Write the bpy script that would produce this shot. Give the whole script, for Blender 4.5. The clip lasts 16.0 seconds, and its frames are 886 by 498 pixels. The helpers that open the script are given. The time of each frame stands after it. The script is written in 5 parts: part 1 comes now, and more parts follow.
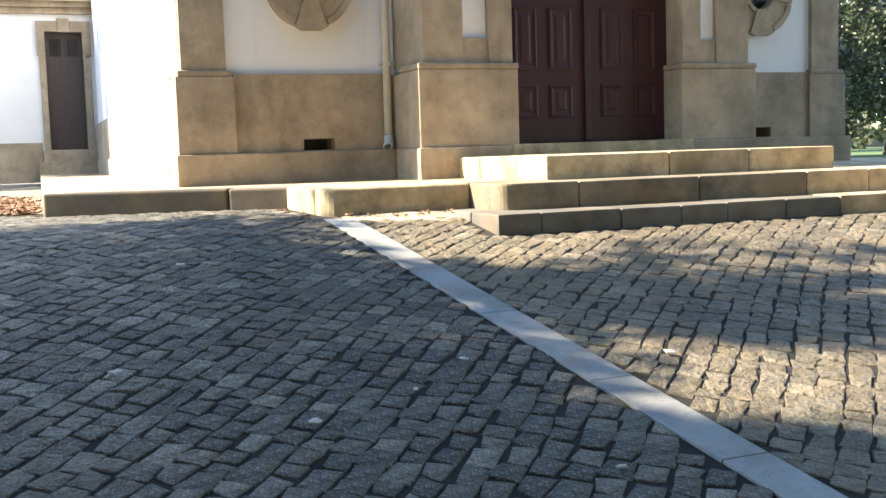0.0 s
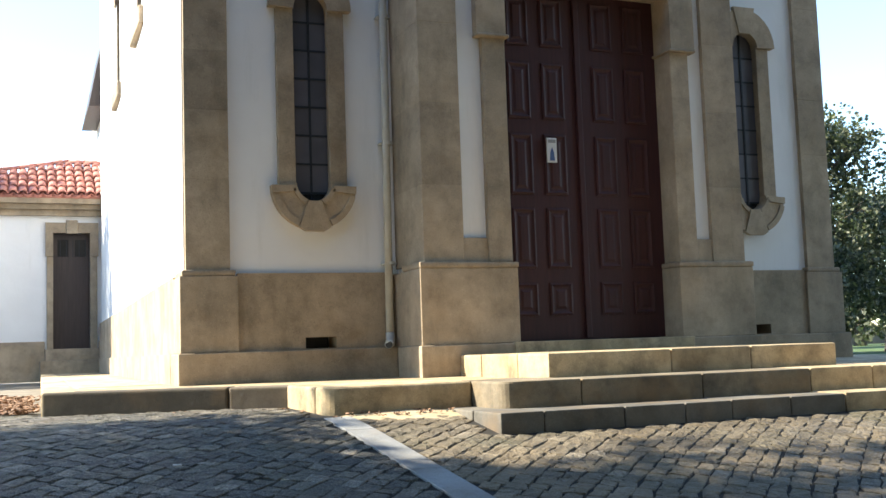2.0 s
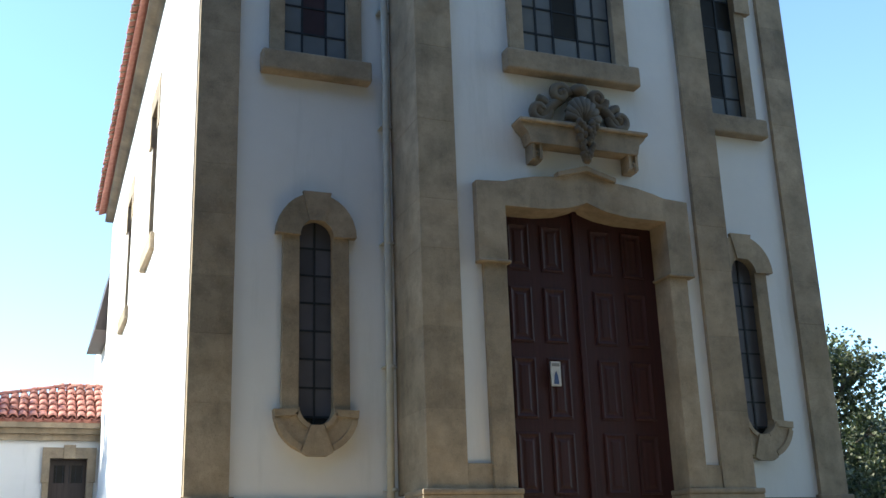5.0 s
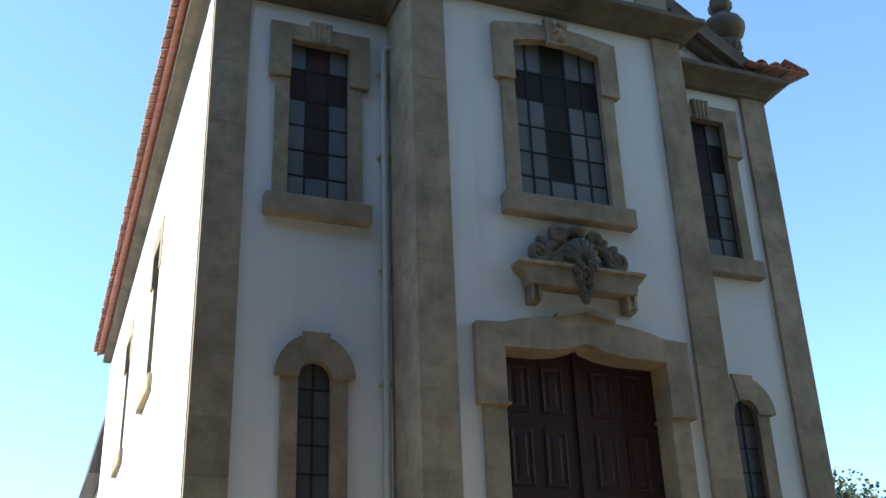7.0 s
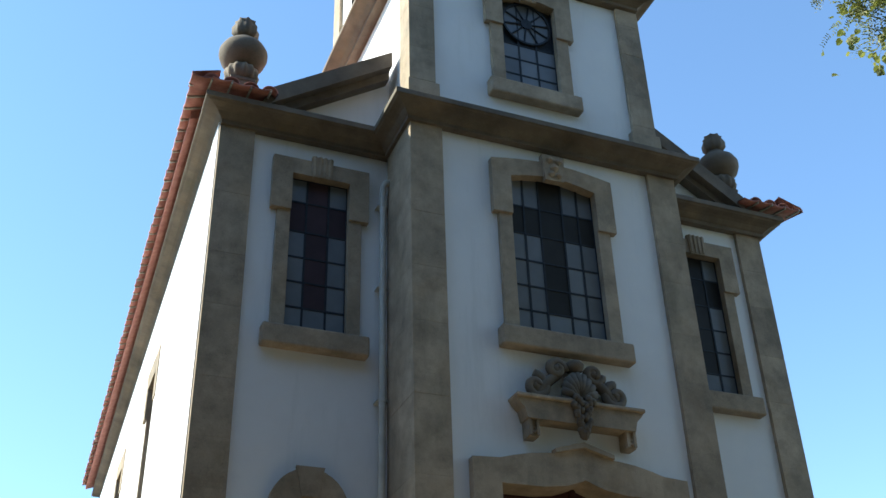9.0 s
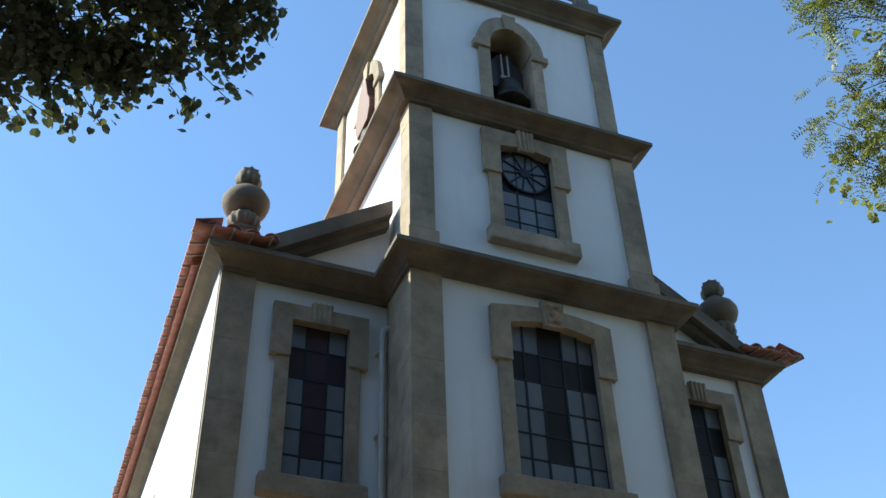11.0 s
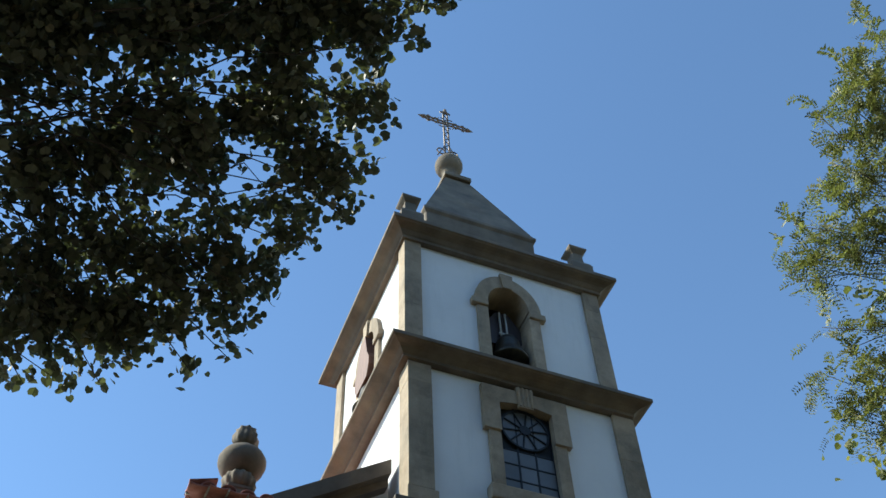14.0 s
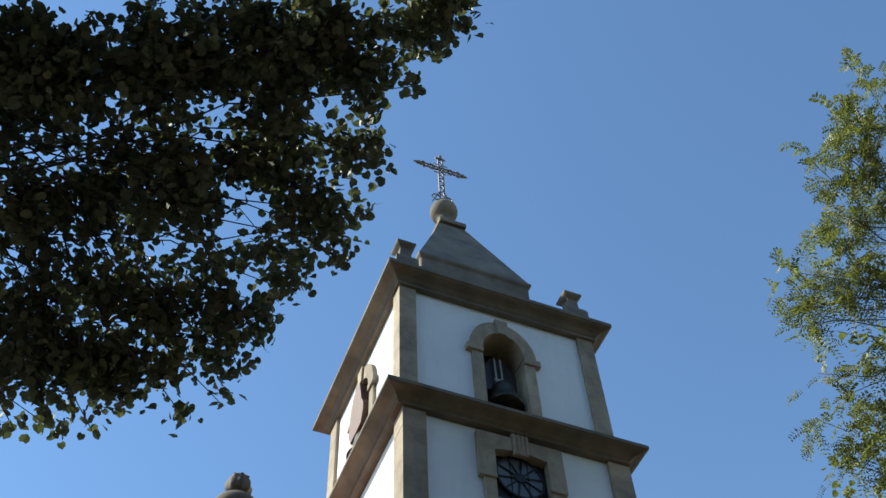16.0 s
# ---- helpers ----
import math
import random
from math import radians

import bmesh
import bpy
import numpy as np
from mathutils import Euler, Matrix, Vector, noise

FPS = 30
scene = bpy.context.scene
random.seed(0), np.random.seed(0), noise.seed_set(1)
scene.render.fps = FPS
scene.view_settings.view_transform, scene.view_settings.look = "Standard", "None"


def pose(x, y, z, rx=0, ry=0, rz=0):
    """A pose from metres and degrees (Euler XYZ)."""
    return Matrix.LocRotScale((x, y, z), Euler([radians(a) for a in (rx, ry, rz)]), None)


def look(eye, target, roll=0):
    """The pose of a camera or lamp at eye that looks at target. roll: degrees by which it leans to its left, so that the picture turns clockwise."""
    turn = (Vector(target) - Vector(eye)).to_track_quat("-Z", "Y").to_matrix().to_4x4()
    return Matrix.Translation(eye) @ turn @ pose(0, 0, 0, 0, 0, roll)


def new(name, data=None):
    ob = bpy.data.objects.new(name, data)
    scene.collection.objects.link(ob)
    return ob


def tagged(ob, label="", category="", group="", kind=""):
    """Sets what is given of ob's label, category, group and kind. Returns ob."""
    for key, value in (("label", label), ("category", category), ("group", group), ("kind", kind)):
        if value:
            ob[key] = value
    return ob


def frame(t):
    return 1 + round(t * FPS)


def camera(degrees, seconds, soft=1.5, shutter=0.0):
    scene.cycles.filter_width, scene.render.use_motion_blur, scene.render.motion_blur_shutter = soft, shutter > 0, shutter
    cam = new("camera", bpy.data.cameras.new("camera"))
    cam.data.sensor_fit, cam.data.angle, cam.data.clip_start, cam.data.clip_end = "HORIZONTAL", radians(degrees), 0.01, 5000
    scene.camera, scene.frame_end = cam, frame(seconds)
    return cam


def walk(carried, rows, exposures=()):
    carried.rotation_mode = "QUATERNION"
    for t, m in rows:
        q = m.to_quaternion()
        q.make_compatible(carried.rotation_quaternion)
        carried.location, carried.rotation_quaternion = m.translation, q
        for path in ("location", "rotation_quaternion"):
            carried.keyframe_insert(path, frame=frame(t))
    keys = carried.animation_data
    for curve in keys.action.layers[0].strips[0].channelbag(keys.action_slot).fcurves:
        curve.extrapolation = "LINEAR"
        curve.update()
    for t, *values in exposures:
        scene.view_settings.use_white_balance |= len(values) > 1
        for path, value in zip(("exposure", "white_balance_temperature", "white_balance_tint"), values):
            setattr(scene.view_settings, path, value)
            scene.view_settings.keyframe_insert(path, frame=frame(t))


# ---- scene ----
EYE = 0.0  # the eye stands level with the church's door sill, 1.7 m above the falling square
cam = camera(44.81, 16.0)
PATH = [
    (0, pose(0, 0, EYE, 84.755, 1.784, -21.676)),
    (0.5, pose(0, 0, EYE, 86.974, 1.881, -21.835)),
    (1, pose(0, 0, EYE, 89.809, 2.024, -21.831)),
    (1.5, pose(0, 0, EYE, 92.644, 1.900, -21.737)),
    (2, pose(0, 0, EYE, 95.276, 1.941, -21.594)),
    (2.5, pose(0, 0, EYE, 97.856, 1.940, -21.482)),
    (3, pose(0, 0, EYE, 100.364, 2.023, -21.437)),
    (3.5, pose(0, 0, EYE, 102.539, 1.988, -21.495)),
    (4, pose(0, 0, EYE, 103.991, 2.007, -21.452)),
    (6.5, pose(0, 0, EYE, 112.795, 1.824, -21.424)),
    (7, pose(0, 0, EYE, 114.633, 1.925, -21.408)),
    (7.5, pose(0, 0, EYE, 116.347, 1.948, -21.405)),
    (8, pose(0, 0, EYE, 118.177, 1.895, -21.473)),
    (10.5, pose(0, 0, EYE, 127.309, 1.318, -21.928)),
    (11, pose(0, 0, EYE, 129.480, 1.545, -21.767)),
    (11.5, pose(0, 0, EYE, 131.654, 1.712, -21.695)),
    (12, pose(0, 0, EYE, 133.856, 1.776, -21.645)),
    (12.5, pose(0, 0, EYE, 136.288, 1.860, -21.542)),
    (13, pose(0, 0, EYE, 138.913, 1.714, -21.686)),
    (13.5, pose(0, 0, EYE, 141.261, 1.768, -21.546)),
    (14, pose(0, 0, EYE, 143.130, 1.776, -21.586)),
    (14.5, pose(0, 0, EYE, 144.307, 1.854, -21.545)),
    (15, pose(0, 0, EYE, 144.494, 1.845, -21.567)),
    (15.5, pose(0, 0, EYE, 144.541, 1.912, -21.759)),
    (16, pose(0, 0, EYE, 145.555, 1.971, -21.774)),
]
EXPOSE = [(0, 2.32, 6720, 9), (1.2, 2.02, 6560, 8), (2.5, 1.66, 6360, 6), (4, 1.5, 6200, 4), (7, 1.27, 6060, 2), (9, 1.14, 6030, 1), (11, 0.99, 6020, 1), (16, 0.6, 6000, 1)]
walk(cam, PATH, EXPOSE)

# ---- light ----
SUN_AZ, SUN_EL = radians(-67), radians(40)  # clockwise from +y
world = bpy.data.worlds.new("sky")
scene.world = world
world.use_nodes = True
wn = world.node_tree
sky = wn.nodes.new("ShaderNodeTexSky")
sky.sky_type, sky.sun_disc = "NISHITA", False
sky.sun_elevation, sky.sun_rotation = SUN_EL, SUN_AZ
sky.air_density, sky.dust_density, sky.ozone_density = 1.0, 0.0, 2.5
wn.nodes["Background"].inputs["Strength"].default_value = 0.15
wn.links.new(sky.outputs[0], wn.nodes["Background"].inputs["Color"])
sun_dir = Vector((math.sin(SUN_AZ) * math.cos(SUN_EL), math.cos(SUN_AZ) * math.cos(SUN_EL), math.sin(SUN_EL)))
sun = new("sun", bpy.data.lights.new("sun", "SUN"))
sun.data.energy, sun.data.angle, sun.data.color = 5.0, radians(0.53), (1.0, 0.90, 0.74)
sun.matrix_world = look(sun_dir * 60, (0, 0, 0))


# ---- materials ----
class Mat:
    """A small builder round a Principled material."""

    def __init__(self, name, rough=0.8, metal=0.0):
        self.m = bpy.data.materials.new(name)
        self.m.use_nodes = True
        self.t = self.m.node_tree
        self.b = self.t.nodes["Principled BSDF"]
        self.b.inputs["Roughness"].default_value = rough
        self.b.inputs["Metallic"].default_value = metal
        self.co = self.t.nodes.new("ShaderNodeTexCoord").outputs["Object"]
        self.height = None

    def link(self, a, b):
        self.t.links.new(a, b)

    def noise(self, scale, detail=4, rough=0.55, stretch=None):
        n = self.t.nodes.new("ShaderNodeTexNoise")
        n.inputs["Scale"].default_value, n.inputs["Detail"].default_value, n.inputs["Roughness"].default_value = scale, detail, rough
        co = self.co
        if stretch:
            mp = self.t.nodes.new("ShaderNodeMapping")
            mp.inputs["Scale"].default_value = stretch
            self.link(co, mp.inputs[0])
            co = mp.outputs[0]
        self.link(co, n.inputs["Vector"])
        return n.outputs["Fac"]

    def ramp(self, fac, *stops):
        r = self.t.nodes.new("ShaderNodeValToRGB")
        els = r.color_ramp.elements
        while len(els) < len(stops):
            els.new(0.5)
        for e, (p, c) in zip(els, stops):
            e.position = p
            e.color = (c, c, c, 1) if isinstance(c, (int, float)) else (*c, 1)
        self.link(fac, r.inputs[0])
        return r.outputs[0]

    def mix(self, a, b, fac, mode="MIX"):
        x = self.t.nodes.new("ShaderNodeMix")
        x.data_type, x.blend_type = "RGBA", mode
        for sock, v in ((x.inputs[6], a), (x.inputs[7], b), (x.inputs[0], fac)):
            if isinstance(v, tuple):
                sock.default_value = (*v, 1)
            elif isinstance(v, (int, float)):
                sock.default_value = v
            else:
                self.link(v, sock)
        return x.outputs[2]

    def rnd(self, island=False):
        if island:
            return self.t.nodes.new("ShaderNodeNewGeometry").outputs["Random Per Island"]
        return self.t.nodes.new("ShaderNodeObjectInfo").outputs["Random"]

    def color(self, c):
        if isinstance(c, tuple):
            self.b.inputs["Base Color"].default_value = (*c, 1)
        else:
            self.link(c, self.b.inputs["Base Color"])
        return self

    def bump(self, fac, strength=0.4, dist=0.01):
        n = self.t.nodes.new("ShaderNodeBump")
        n.inputs["Strength"].default_value, n.inputs["Distance"].default_value = strength, dist
        self.link(fac, n.inputs["Height"])
        if self.height:
            self.link(self.height, n.inputs["Normal"])
        self.height = n.outputs[0]
        self.link(self.height, self.b.inputs["Normal"])
        return self

    def rough(self, fac, lo, hi):
        self.link(self.ramp(fac, (0.3, lo), (0.7, hi)), self.b.inputs["Roughness"])
        return self


def stone_material(name, base, dark, island=False, stain=0.0):
    k = Mat(name, 0.85)
    tone = k.ramp(k.noise(1.6, 6, 0.6), (0.3, dark), (0.65, base))
    speck = k.mix(tone, tuple(0.45 * v for v in base), k.ramp(k.noise(80, 3, 0.75), (0.55, 0.0), (0.7, 0.75)))
    light = k.mix(speck, tuple(min(1, 1.5 * v) for v in base), k.ramp(k.noise(70, 2, 0.7), (0.6, 0.0), (0.75, 0.4)))
    streak = k.mix(light, (0.12, 0.102, 0.072), k.ramp(k.noise(1.0, 5, 0.65, (2.2, 2.2, 0.5)), (0.5, 0.0), (0.75, 0.5)))
    if stain:
        streak = k.mix(streak, (0.05, 0.042, 0.03), k.ramp(k.noise(3.5, 6, 0.7), (0.45, 0.0), (0.72, stain)))
        streak = k.mix(streak, (0.30, 0.18, 0.07), k.ramp(k.noise(1.7, 4, 0.6), (0.52, 0.0), (0.7, 0.5 * stain)))
    streak = k.mix(streak, (0.15, 0.145, 0.07), k.ramp(k.noise(0.9, 6, 0.7, (1, 1, 0.7)), (0.54, 0.0), (0.76, 0.28)))
    block = k.mix(streak, k.ramp(k.rnd(island), (0, 0.8), (0.5, 1.0), (1, 1.1)), 0.7, "MULTIPLY")
    k.color(block)
    return k.bump(k.noise(60, 4, 0.7), 0.35, 0.006).bump(k.noise(6, 4), 0.3, 0.02).m


STONE = stone_material("ochre granite", (0.455, 0.358, 0.25), (0.27, 0.214, 0.15), stain=0.42)
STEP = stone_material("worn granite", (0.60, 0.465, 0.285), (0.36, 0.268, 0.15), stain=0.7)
STEPDARK = stone_material("dark mottled worn granite", (0.26, 0.21, 0.14), (0.11, 0.088, 0.06), stain=0.8)
KERB = stone_material("very dark granite kerb", (0.075, 0.061, 0.044), (0.034, 0.028, 0.021), stain=0.4)
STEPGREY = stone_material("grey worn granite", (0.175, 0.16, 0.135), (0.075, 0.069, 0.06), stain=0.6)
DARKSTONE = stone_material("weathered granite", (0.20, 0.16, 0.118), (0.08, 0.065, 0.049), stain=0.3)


def plaster_material():
    k = Mat("white lime plaster", 0.9)
    tone = k.ramp(k.noise(0.7, 6, 0.6), (0.3, (0.735, 0.73, 0.73)), (0.7, (0.82, 0.815, 0.81)))
    drip = k.mix(tone, (0.52, 0.53, 0.50), k.ramp(k.noise(1.3, 6, 0.7, (3, 3, 0.35)), (0.55, 0.0), (0.85, 0.45)))
    k.color(drip)
    return k.bump(k.noise(25, 5, 0.7), 0.25, 0.006).bump(k.noise(1.8, 3), 0.3, 0.03).m


PLASTER = plaster_material()


def cobble_material(name, island, sand=0.0):
    k = Mat(name, 0.75)
    tone = k.ramp(k.rnd(island), (0, (0.032, 0.028, 0.022)), (0.3, (0.07, 0.061, 0.047)), (0.65, (0.115, 0.099, 0.075)), (0.9, (0.19, 0.165, 0.125)), (1, (0.32, 0.28, 0.215)))
    mottle = k.mix(tone, k.ramp(k.noise(40, 5, 0.75), (0.32, 0.3), (0.5, 1.0), (0.68, 2.1)), 0.95, "MULTIPLY")
    speck = k.mix(mottle, (0.03, 0.027, 0.023), k.ramp(k.noise(110, 3, 0.75), (0.48, 0.0), (0.62, 0.85)))
    light = k.mix(speck, (0.40, 0.36, 0.29), k.ramp(k.noise(95, 3, 0.8), (0.52, 0.0), (0.66, 0.75)))
    dust = k.mix(light, (0.19 + 0.09 * sand, 0.145 + 0.062 * sand, 0.085 + 0.03 * sand), k.ramp(k.noise(1.6, 6, 0.7), (0.5 - 0.15 * sand, 0.3 * sand), (0.72, 0.6 + 0.2 * sand)))
    moss = k.mix(dust, (0.06, 0.064, 0.034), k.ramp(k.noise(0.9, 6, 0.65), (0.48, 0.0), (0.68, 0.55)))
    k.color(k.mix(moss, k.ramp(k.noise(0.45, 4), (0.3, 0.62), (0.7, 0.98)), 1.0, "MULTIPLY"))
    return k.bump(k.noise(55, 5, 0.75), 0.9, 0.014).bump(k.noise(16, 3), 0.9, 0.045).rough(k.noise(9), 0.6, 0.9).m


def plain(name, lo, hi, scale=8, rough=0.7, metal=0.0, bump=0.2, stretch=None, rnd=None):
    k = Mat(name, rough, metal)
    c = k.ramp(k.noise(scale, 5, 0.6, stretch), (0.3, lo), (0.7, hi))
    if rnd is not None:
        c = k.mix(c, k.ramp(k.rnd(rnd), (0, 0.6), (0.5, 1.0), (1, 1.25)), 0.8, "MULTIPLY")
    k.color(c)
    return k.bump(k.noise(scale * 6, 4, 0.6, stretch), bump, 0.006).m


COBBLE, SETT = cobble_material("grey granite setts", True), cobble_material("grey granite sett", False)
COBBLE_SANDY, SETT_SANDY = cobble_material("sandy granite setts", True, 0.8), cobble_material("sandy granite sett", False, 0.8)
STRIP = stone_material("pale granite slab", (0.29, 0.292, 0.285), (0.185, 0.187, 0.184), stain=0.35)
EARTH = plain("dark joint earth", (0.006, 0.005, 0.004), (0.02, 0.017, 0.012), 5, 0.95, bump=0.5)
GRAVEL = plain("trodden sandy gravel", (0.115, 0.098, 0.074), (0.20, 0.172, 0.13), 2.5, 0.95, bump=0.5)
SAND = plain("pale washed sand", (0.34, 0.27, 0.165), (0.50, 0.40, 0.25), 7, 0.95, bump=0.5)
GRASS = plain("meadow grass", (0.04, 0.075, 0.02), (0.10, 0.15, 0.04), 3, 0.9, bump=0.6)
TILE = plain("red clay tile", (0.36, 0.125, 0.096), (0.52, 0.24, 0.185), 9, 0.75, bump=0.3, rnd=False)
TILES = plain("red clay tiles", (0.36, 0.125, 0.096), (0.52, 0.24, 0.185), 9, 0.75, bump=0.3, rnd=True)
DOOR = plain("dark red-brown painted wood", (0.034, 0.0115, 0.0125), (0.056, 0.018, 0.0185), 5, 0.5, stretch=(6, 6, 0.4))
DOOR.node_tree.nodes["Principled BSDF"].inputs["Specular IOR Level"].default_value = 0.35
DARKDOOR = plain("dark brown painted door", (0.035, 0.024, 0.022), (0.055, 0.038, 0.034), 5, 0.55, stretch=(6, 6, 0.4))
YOKE = plain("red-brown oiled wood", (0.11, 0.05, 0.035), (0.19, 0.095, 0.065), 6, 0.6, stretch=(5, 5, 0.5))
IRON = plain("dark painted iron", (0.018, 0.022, 0.028), (0.035, 0.04, 0.048), 20, 0.5)
IRON.node_tree.nodes["Principled BSDF"].inputs["Specular IOR Level"].default_value = 0.2
CROSSIRON = plain("rusty wrought iron", (0.10, 0.07, 0.05), (0.22, 0.17, 0.13), 20, 0.6, 0.3)
BRONZE = plain("dark bell bronze", (0.03, 0.028, 0.022), (0.07, 0.062, 0.045), 12, 0.4, 0.8)
PIPE = plain("cream painted pipe", (0.42, 0.41, 0.37), (0.52, 0.51, 0.46), 6, 0.55)
# near-black colour that stands for shade inside hollows
VOID = plain("dark tone for unlit hollows", (0.05, 0.048, 0.045), (0.08, 0.078, 0.07), 4, 0.9)
BARK = plain("grey brown bark", (0.05, 0.04, 0.03), (0.12, 0.10, 0.08), 12, 0.9, bump=0.8, stretch=(3, 3, 0.6))
PLATE = plain("white enamel plate", (0.55, 0.56, 0.57), (0.66, 0.66, 0.66), 10, 0.35)
BLUE = plain("blue enamel", (0.05, 0.09, 0.22), (0.08, 0.13, 0.28), 10, 0.35)
DRY = plain("dry brown leaves", (0.16, 0.085, 0.048), (0.33, 0.20, 0.115), 6, 0.8, rnd=True)
PALE = plain("pale dry litter", (0.30, 0.28, 0.24), (0.52, 0.49, 0.43), 10, 0.8)


def pane_material(name, lo, hi, rough, spec):
    k = Mat(name, rough)
    c = k.mix(k.ramp(k.noise(3, 3), (0.3, lo), (0.7, hi)), k.ramp(k.rnd(), (0, 0.75), (1, 1.2)), 1.0, "MULTIPLY")
    k.color(c)
    k.b.inputs["Specular IOR Level"].default_value = spec
    return k.bump(k.noise(12, 3), 0.12, 0.004).m


PANE = pane_material("grey cathedral glass", (0.13, 0.142, 0.16), (0.17, 0.183, 0.20), 0.35, 0.4)
PANE_DIM = pane_material("dim leaded glass", (0.076, 0.075, 0.09), (0.10, 0.098, 0.118), 0.4, 0.3)
PANE_DARK = pane_material("dark green cathedral glass", (0.022, 0.021, 0.020), (0.032, 0.031, 0.029), 0.5, 0.15)
PANE_RED = pane_material("purple cathedral glass", (0.042, 0.028, 0.033), (0.062, 0.038, 0.045), 0.5, 0.15)


def leaf_material(name, stops, trans):
    k = Mat(name, 0.55)
    c = k.ramp(k.rnd(True), *stops)
    k.color(c)
    tr = k.t.nodes.new("ShaderNodeBsdfTranslucent")
    k.link(k.mix(c, (1.0, 1.15, 0.55), 1.0, "MULTIPLY"), tr.inputs["Color"])
    add = k.t.nodes.new("ShaderNodeMixShader")
    add.inputs[0].default_value = trans
    k.link(k.b.outputs[0], add.inputs[1])
    k.link(tr.outputs[0], add.inputs[2])
    k.link(add.outputs[0], k.t.nodes["Material Output"].inputs["Surface"])
    return k.m


LEAF_DARK = leaf_material("linden leaves", ((0, (0.085, 0.09, 0.062)), (0.5, (0.145, 0.15, 0.10)), (0.95, (0.19, 0.195, 0.125)), (1, (0.26, 0.21, 0.12))), 0.22)
LEAF_LIGHT = leaf_material("acacia leaves", ((0, (0.12, 0.13, 0.05)), (0.5, (0.24, 0.245, 0.10)), (1, (0.44, 0.41, 0.21))), 0.35)
LEAF_OAK = leaf_material("oak leaves", ((0, (0.038, 0.048, 0.032)), (0.6, (0.08, 0.094, 0.054)), (1, (0.19, 0.195, 0.12))), 0.3)


# ---- mesh helpers ----
def bm_box(bm, x0, x1, y0, y1, z0, z1):
    v = [bm.verts.new((x, y, z)) for z in (z0, z1) for y in (y0, y1) for x in (x0, x1)]
    for f in ((0, 2, 3, 1), (4, 5, 7, 6), (0, 1, 5, 4), (2, 6, 7, 3), (0, 4, 6, 2), (1, 3, 7, 5)):
        bm.faces.new([v[i] for i in f])
    return v


def box(x0, x1, y0, y1, z0, z1, bevel=0.0, seg=1):
    bm = bmesh.new()
    bm_box(bm, x0, x1, y0, y1, z0, z1)
    if bevel:
        bmesh.ops.bevel(bm, geom=bm.edges[:], offset=bevel, segments=seg, affect="EDGES", profile=0.6)
    return bm


def bm_prism(bm, pts, y0, y1):
    """A polygon of (x, z) points swept from y0 to y1."""
    a = [bm.verts.new((x, y0, z)) for x, z in pts]
    b = [bm.verts.new((x, y1, z)) for x, z in pts]
    bm.faces.new(a)
    bm.faces.new(b[::-1])
    for i in range(len(pts)):
        j = (i + 1) % len(pts)
        bm.faces.new((a[j], a[i], b[i], b[j]))


def bm_band(bm, inner, outer, y0, y1):
    """A solid band between two open (x, z) lines with the same number of points."""
    rows = [[bm.verts.new((x, y, z)) for x, z in line] for line, y in ((inner, y0), (outer, y0), (outer, y1), (inner, y1))]
    n = len(inner)
    for i in range(n - 1):
        for k in range(4):
            p, q = rows[k], rows[(k + 1) % 4]
            bm.faces.new((p[i], p[i + 1], q[i + 1], q[i]))
    bm.faces.new([r[0] for r in rows])
    bm.faces.new([r[-1] for r in rows][::-1])


def bm_loft(bm, corners, profile, cap=True):
    """Loops round a plan of corners, pushed outwards by each profile row's offset at its height."""
    n = len(corners)
    normals = []
    for i in range(n):
        a, b, c = (Vector(corners[j % n]) for j in (i - 1, i, i + 1))
        d1, d2 = (b - a).normalized(), (c - b).normalized()
        n1, n2 = Vector((d1.y, -d1.x)), Vector((d2.y, -d2.x))
        s = n1 + n2
        normals.append(s / max(0.3, s.dot(n1)))
    loops = [[bm.verts.new((c[0] + o * m.x, c[1] + o * m.y, z)) for c, m in zip(corners, normals)] for o, z in profile]
    for p, q in zip(loops, loops[1:]):
        for i in range(n):
            j = (i + 1) % n
            bm.faces.new((p[i], p[j], q[j], q[i]))
    if cap:
        bm.faces.new(loops[0][::-1])
        bm.faces.new(loops[-1])


def bm_lathe(bm, c, profile, n=24, lobes=0, depth=0.0):
    rings = []
    for r, z in profile:
        rings.append([bm.verts.new((c[0] + r * (1 + depth * math.cos(lobes * 2 * math.pi * i / n)) * math.cos(2 * math.pi * i / n),
                                    c[1] + r * (1 + depth * math.cos(lobes * 2 * math.pi * i / n)) * math.sin(2 * math.pi * i / n), c[2] + z)) for i in range(n)])
    for p, q in zip(rings, rings[1:]):
        for i in range(n):
            j = (i + 1) % n
            bm.faces.new((p[i], p[j], q[j], q[i]))
    bm.faces.new(rings[0][::-1])
    bm.faces.new(rings[-1])


def bm_tube(bm, pts, radii, n=8):
    rings = []
    for i, p in enumerate(pts):
        p = Vector(p)
        d = (Vector(pts[min(i + 1, len(pts) - 1)]) - Vector(pts[max(i - 1, 0)])).normalized()
        u = d.cross(Vector((0.31, 0.92, 0.24))).normalized()
        v = d.cross(u)
        rings.append([bm.verts.new(p + radii[i] * (math.cos(2 * math.pi * k / n) * u + math.sin(2 * math.pi * k / n) * v)) for k in range(n)])
    for p, q in zip(rings, rings[1:]):
        for k in range(n):
            bm.faces.new((p[k], p[(k + 1) % n], q[(k + 1) % n], q[k]))
    bm.faces.new(rings[0][::-1])
    bm.faces.new(rings[-1])


